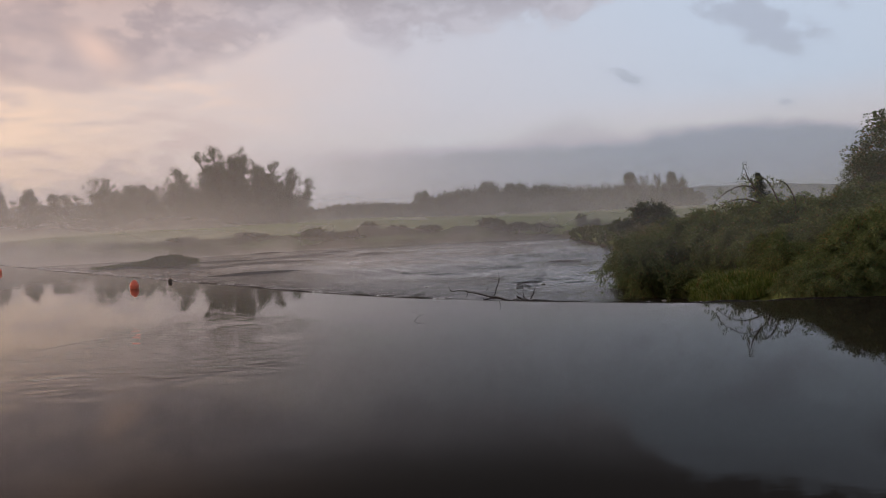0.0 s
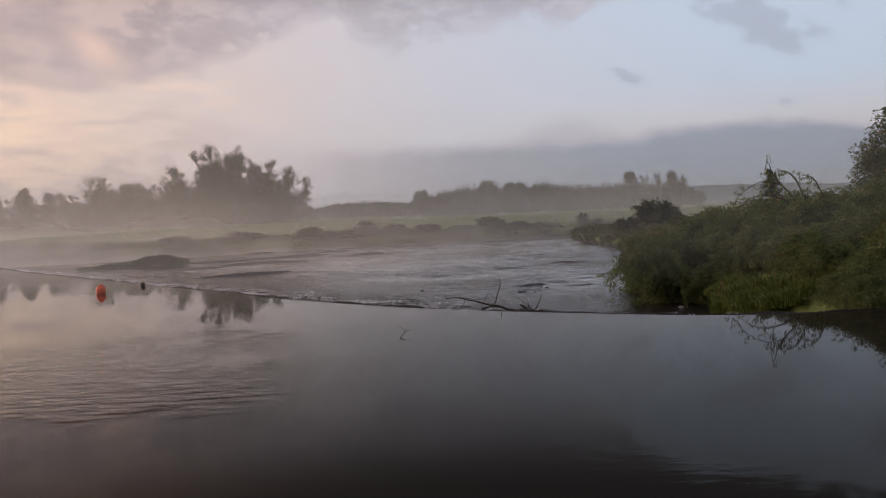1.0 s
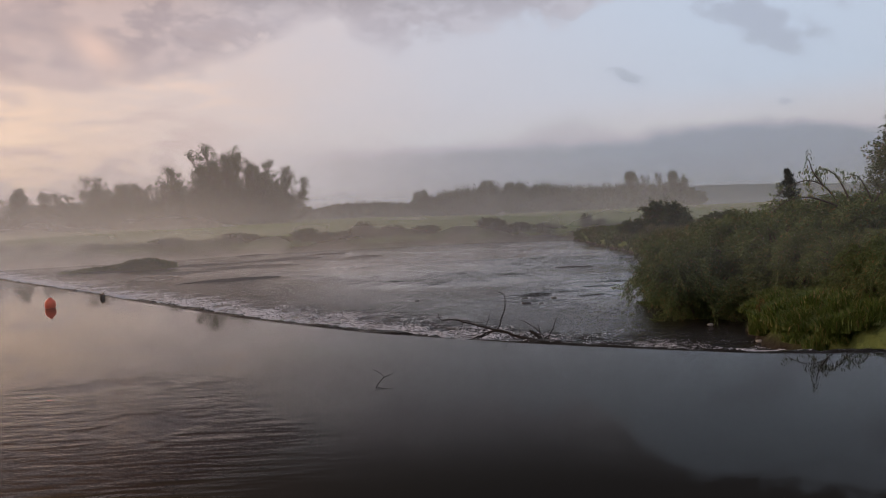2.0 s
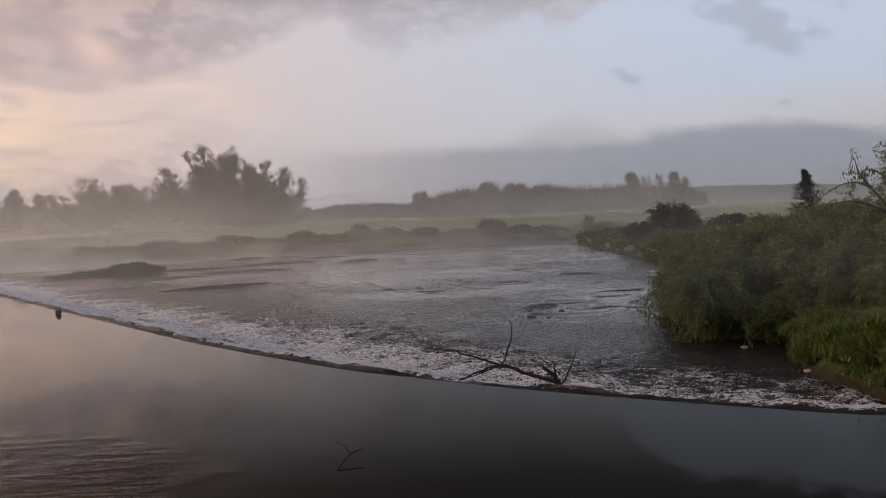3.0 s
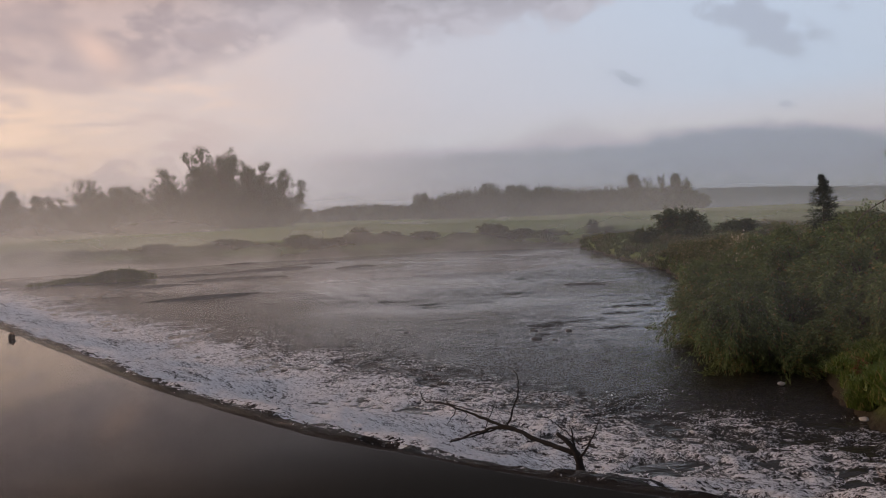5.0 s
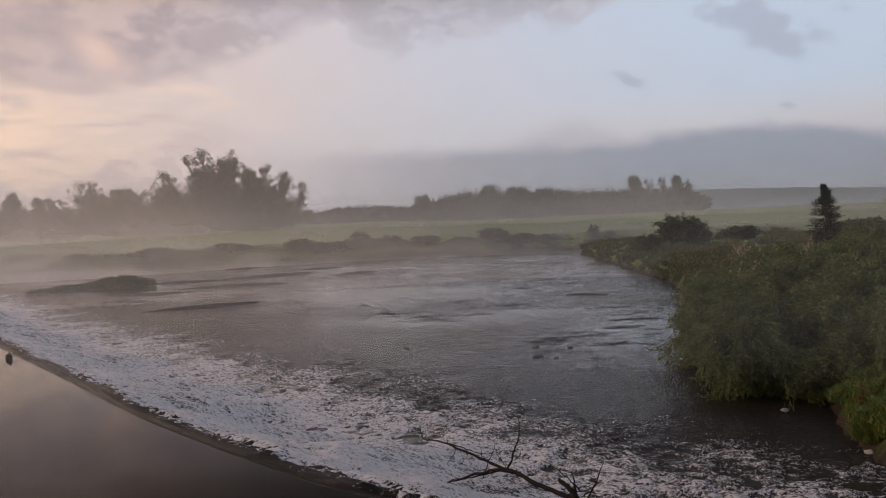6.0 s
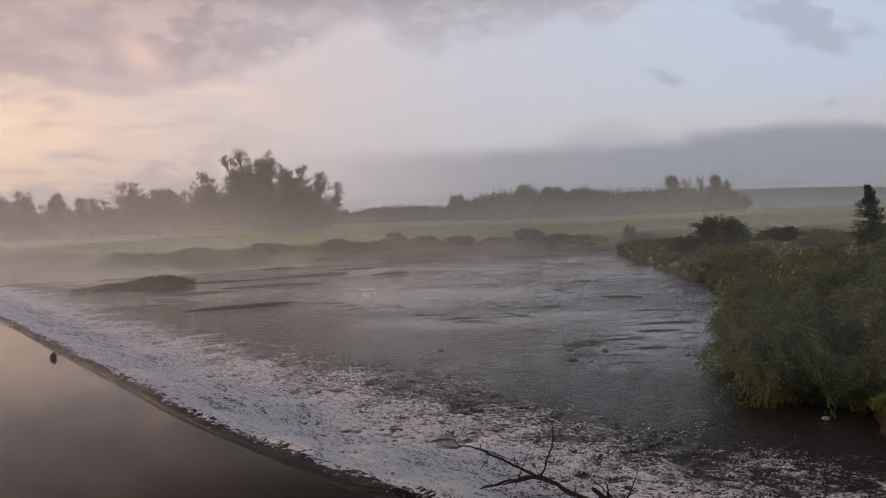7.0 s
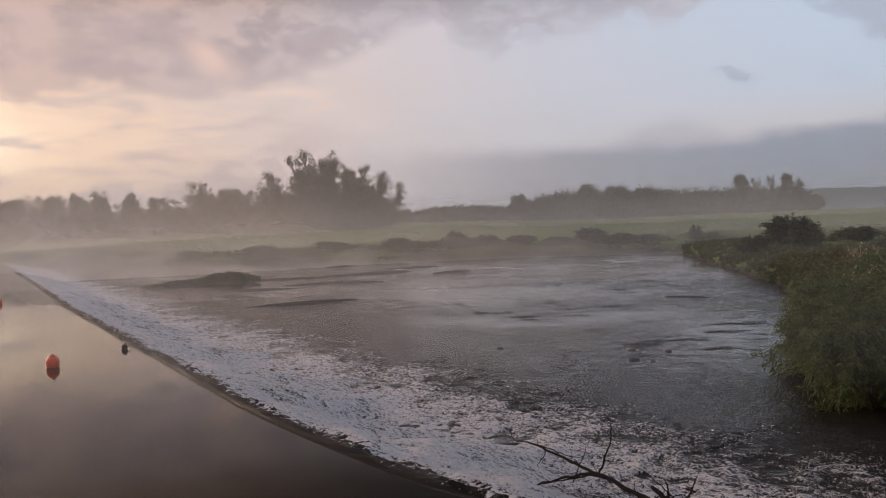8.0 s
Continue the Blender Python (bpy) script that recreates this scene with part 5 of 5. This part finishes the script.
def make_branch():
    ob = thing("fallen_branch", "dead forked branch stranded on the weir crest", "branch")

    def wood(name, pts, r0, r1, label=""):
        path = smooth_path(pts)
        gen = np.random.default_rng(len(pts) * 7 + int(pts[0][0] * 100))
        path[1:-1] += gen.normal(0, 0.006, (len(path) - 2, 3))
        part(name, Build().tube(path, np.linspace(r0, r1, len(path)) * 0.72 * gen.uniform(0.9, 1.1, len(path)), 7).mesh(name, WETWOOD, True), ob, label)

    wood("limb", [(2.10, 20.52, -0.45), (2.18, 20.48, -0.02), (2.1, 20.57, 0.05), (1.97, 20.71, 0.07), (1.71, 21.01, 0.11), (1.44, 21.31, 0.18), (1.31, 21.45, 0.19), (1.06, 21.73, 0.23), (0.81, 22.02, 0.27), (0.47, 22.4, 0.33),
                  (0.2, 22.7, 0.29), (0.13, 22.78, 0.43)], 0.06, 0.010)
    wood("limb", [(1.44, 21.31, 0.18), (1.22, 21.56, 0.14), (0.95, 21.86, 0.0), (0.59, 22.26, -0.23), (0.50, 22.36, -0.30)], 0.036, 0.014)
    wood("twig", [(1.25, 21.50, 0.15), (0.95, 21.90, -0.04), (0.78, 22.05, -0.12), (0.57, 22.30, -0.22)], 0.020, 0.008)
    wood("twig", [(1.35, 21.41, 0.20), (1.46, 21.35, 0.48), (1.53, 21.4, 0.73), (1.52, 21.6, 0.88), (1.40, 21.9, 0.96)], 0.022, 0.005)
    wood("twig", [(1.02, 21.78, -0.05), (1.11, 21.68, 0.21), (1.2, 21.58, 0.45), (1.24, 21.54, 0.6)], 0.013, 0.004)
    wood("limb", [(2.22, 20.36, -0.50), (2.17, 20.48, -0.05), (2.13, 20.53, 0.07), (2.06, 20.61, 0.17), (1.95, 20.74, 0.25)], 0.085, 0.036, "thick broken stub with mossy bark")
    wood("twig", [(2.12, 20.54, 0.1), (2.11, 20.56, 0.28), (2.08, 20.59, 0.40)], 0.022, 0.008)
    wood("twig", [(2.18, 20.45, 0.02), (2.30, 20.34, 0.26), (2.38, 20.30, 0.46), (2.44, 20.32, 0.60)], 0.022, 0.005)
    wood("twig", [(2.2, 20.42, 0.14), (2.32, 20.33, 0.29), (2.39, 20.24, 0.38)], 0.014, 0.004)
    wood("twig", [(2.18, 20.47, 0.18), (2.05, 20.62, 0.3), (1.9, 20.8, 0.4), (1.75, 20.96, 0.45)], 0.014, 0.004)
    wood("twig", [(1.97, 20.71, 0.14), (2.11, 20.56, 0.2), (2.24, 20.41, 0.27), (2.37, 20.27, 0.37)], 0.013, 0.004)
    wood("twig", [(0.57, 22.29, 0.33), (0.66, 22.19, 0.24), (0.54, 22.32, 0.05), (0.55, 22.31, -0.02)], 0.013, 0.004)
    wood("twig", [(0.77, 22.06, 0.28), (0.82, 22.01, 0.22), (0.73, 22.11, 0.07)], 0.010, 0.004)
    wood("twig", [(0.55, 22.31, 0.32), (0.54, 22.32, 0.42)], 0.010, 0.005)
    wood("twig", [(0.59, 22.26, 0.33), (0.88, 21.95, 0.31), (1.1, 21.69, 0.33), (1.28, 21.5, 0.46)], 0.012, 0.003)
    wood("twig", [(1.01, 21.80, 0.24), (1.02, 21.78, 0.32), (1.0, 21.81, 0.41)], 0.010, 0.004)
    wood("twig", [(1.75, 20.96, 0.11), (1.77, 20.95, 0.26)], 0.008, 0.004)
    wood("twig", [(1.35, 21.41, 0.2), (1.30, 21.47, 0.26), (1.20, 21.58, 0.40)], 0.009, 0.003)


make_branch()


def make_drift_twig():
    b = Build()
    b.tube(smooth_path([(-0.69, 15.62, POOL_Z - 0.03), (-0.63, 15.86, POOL_Z + 0.03), (-0.57, 16.02, POOL_Z + 0.078)]), np.linspace(0.008, 0.005, 11), 5)
    b.tube(smooth_path([(-0.57, 16.02, POOL_Z + 0.078), (-0.50, 16.08, POOL_Z + 0.09), (-0.45, 16.14, POOL_Z + 0.102)]), np.linspace(0.006, 0.003, 11), 5)
    b.tube(smooth_path([(-0.57, 16.02, POOL_Z + 0.078), (-0.64, 16.14, POOL_Z + 0.12), (-0.74, 16.22, POOL_Z + 0.15)]), np.linspace(0.006, 0.003, 11), 5)
    thing("drift_twig", "thin forked dead twig poking out of still water", "twig", mesh=b.mesh("drift_twig", WETWOOD, True))


make_drift_twig()


def make_arching_boughs():
    """Bare arching willow boughs that stand out above the thicket."""
    gen = np.random.default_rng(171)
    ob = thing("bare_willow", "half-bare arching willow boughs above the thicket", "shrub")
    leaf = Build()
    for pts in ([(13.3, 29.4, 1.2), (12.6, 29.3, 2.3), (12.0, 29.2, 3.0), (11.3, 29.1, 3.15), (10.5, 29.0, 2.75), (10.2, 29.0, 2.3)],
                [(13.3, 29.4, 1.2), (13.0, 29.5, 2.4), (12.6, 29.6, 3.3), (12.1, 29.6, 3.5), (11.8, 29.6, 3.1)],
                [(13.4, 29.4, 1.2), (13.6, 29.4, 2.3), (13.2, 29.3, 3.15), (12.8, 29.2, 3.3)], [(12.6, 29.3, 2.3), (11.6, 29.2, 2.65), (10.8, 29.1, 2.55), (10.2, 29.0, 2.1)],
                [(12.0, 29.2, 3.0), (11.7, 29.2, 3.45), (11.6, 29.2, 3.8)], [(13.2, 29.4, 1.0), (12.0, 28.6, 1.75), (10.8, 28.2, 1.95)], [(13.6, 29.4, 2.3), (13.9, 29.4, 2.7), (13.9, 29.3, 2.2)]):
        path = smooth_path(pts, 6)
        part("bough", Build().tube(path, np.linspace(0.035, 0.007, len(path)), 6).mesh("bough", BARK, True), ob)
        for i in range(4, len(path), 2):
            n = 18
            w = gen.normal(0, 1, 3)
            p = path[i] + np.outer(gen.uniform(0, 0.4, n), w / np.linalg.norm(w)) + gen.normal(0, 0.05, (n, 3))
            leaf.leaves(p, np.tile((0, 0, -1.0), (n, 1)), 0.10, 0.034, gen)
    part("sparse_leaves", leaf.mesh("sparse_leaves", WILLOW), ob)
    ob.location = (0, 0, 0)


make_arching_boughs()


def make_mast():
    ob = thing("far_mast", "thin grey radio mast far beyond the trees", "mast")
    b = Build()
    for dx, dy in ((-0.6, -0.35), (0.6, -0.35), (0.0, 0.7)):
        b.tube([(dx * 1.5, dy * 1.5, 0), (dx, dy, 22), (dx * 0.3, dy * 0.3, 44)], [0.2, 0.18, 0.14], 4)
    for i in range(8):
        z = i * 5.0
        k = 1.5 - z / 44
        b.tube([(-0.6 * k, -0.35 * k, z), (0.6 * k, -0.35 * k, z + 2.5), (0, 0.7 * k, z + 5)], [0.12, 0.12, 0.12], 3)
    part("lattice", b.mesh("lattice", STEEL), ob)
    part("antenna", Build().tube([(0, 0, 43), (0, 0, 50)], [0.14, 0.05], 5).mesh("antenna", STEEL), ob)
    tagged(ob, group="far masts")
    ob.matrix_world = pose(-112, 1050, gz(-112, 1050) - 14)
    put_copy(ob, pose(-172, 1090, gz(-172, 1090) - 12))


make_mast()
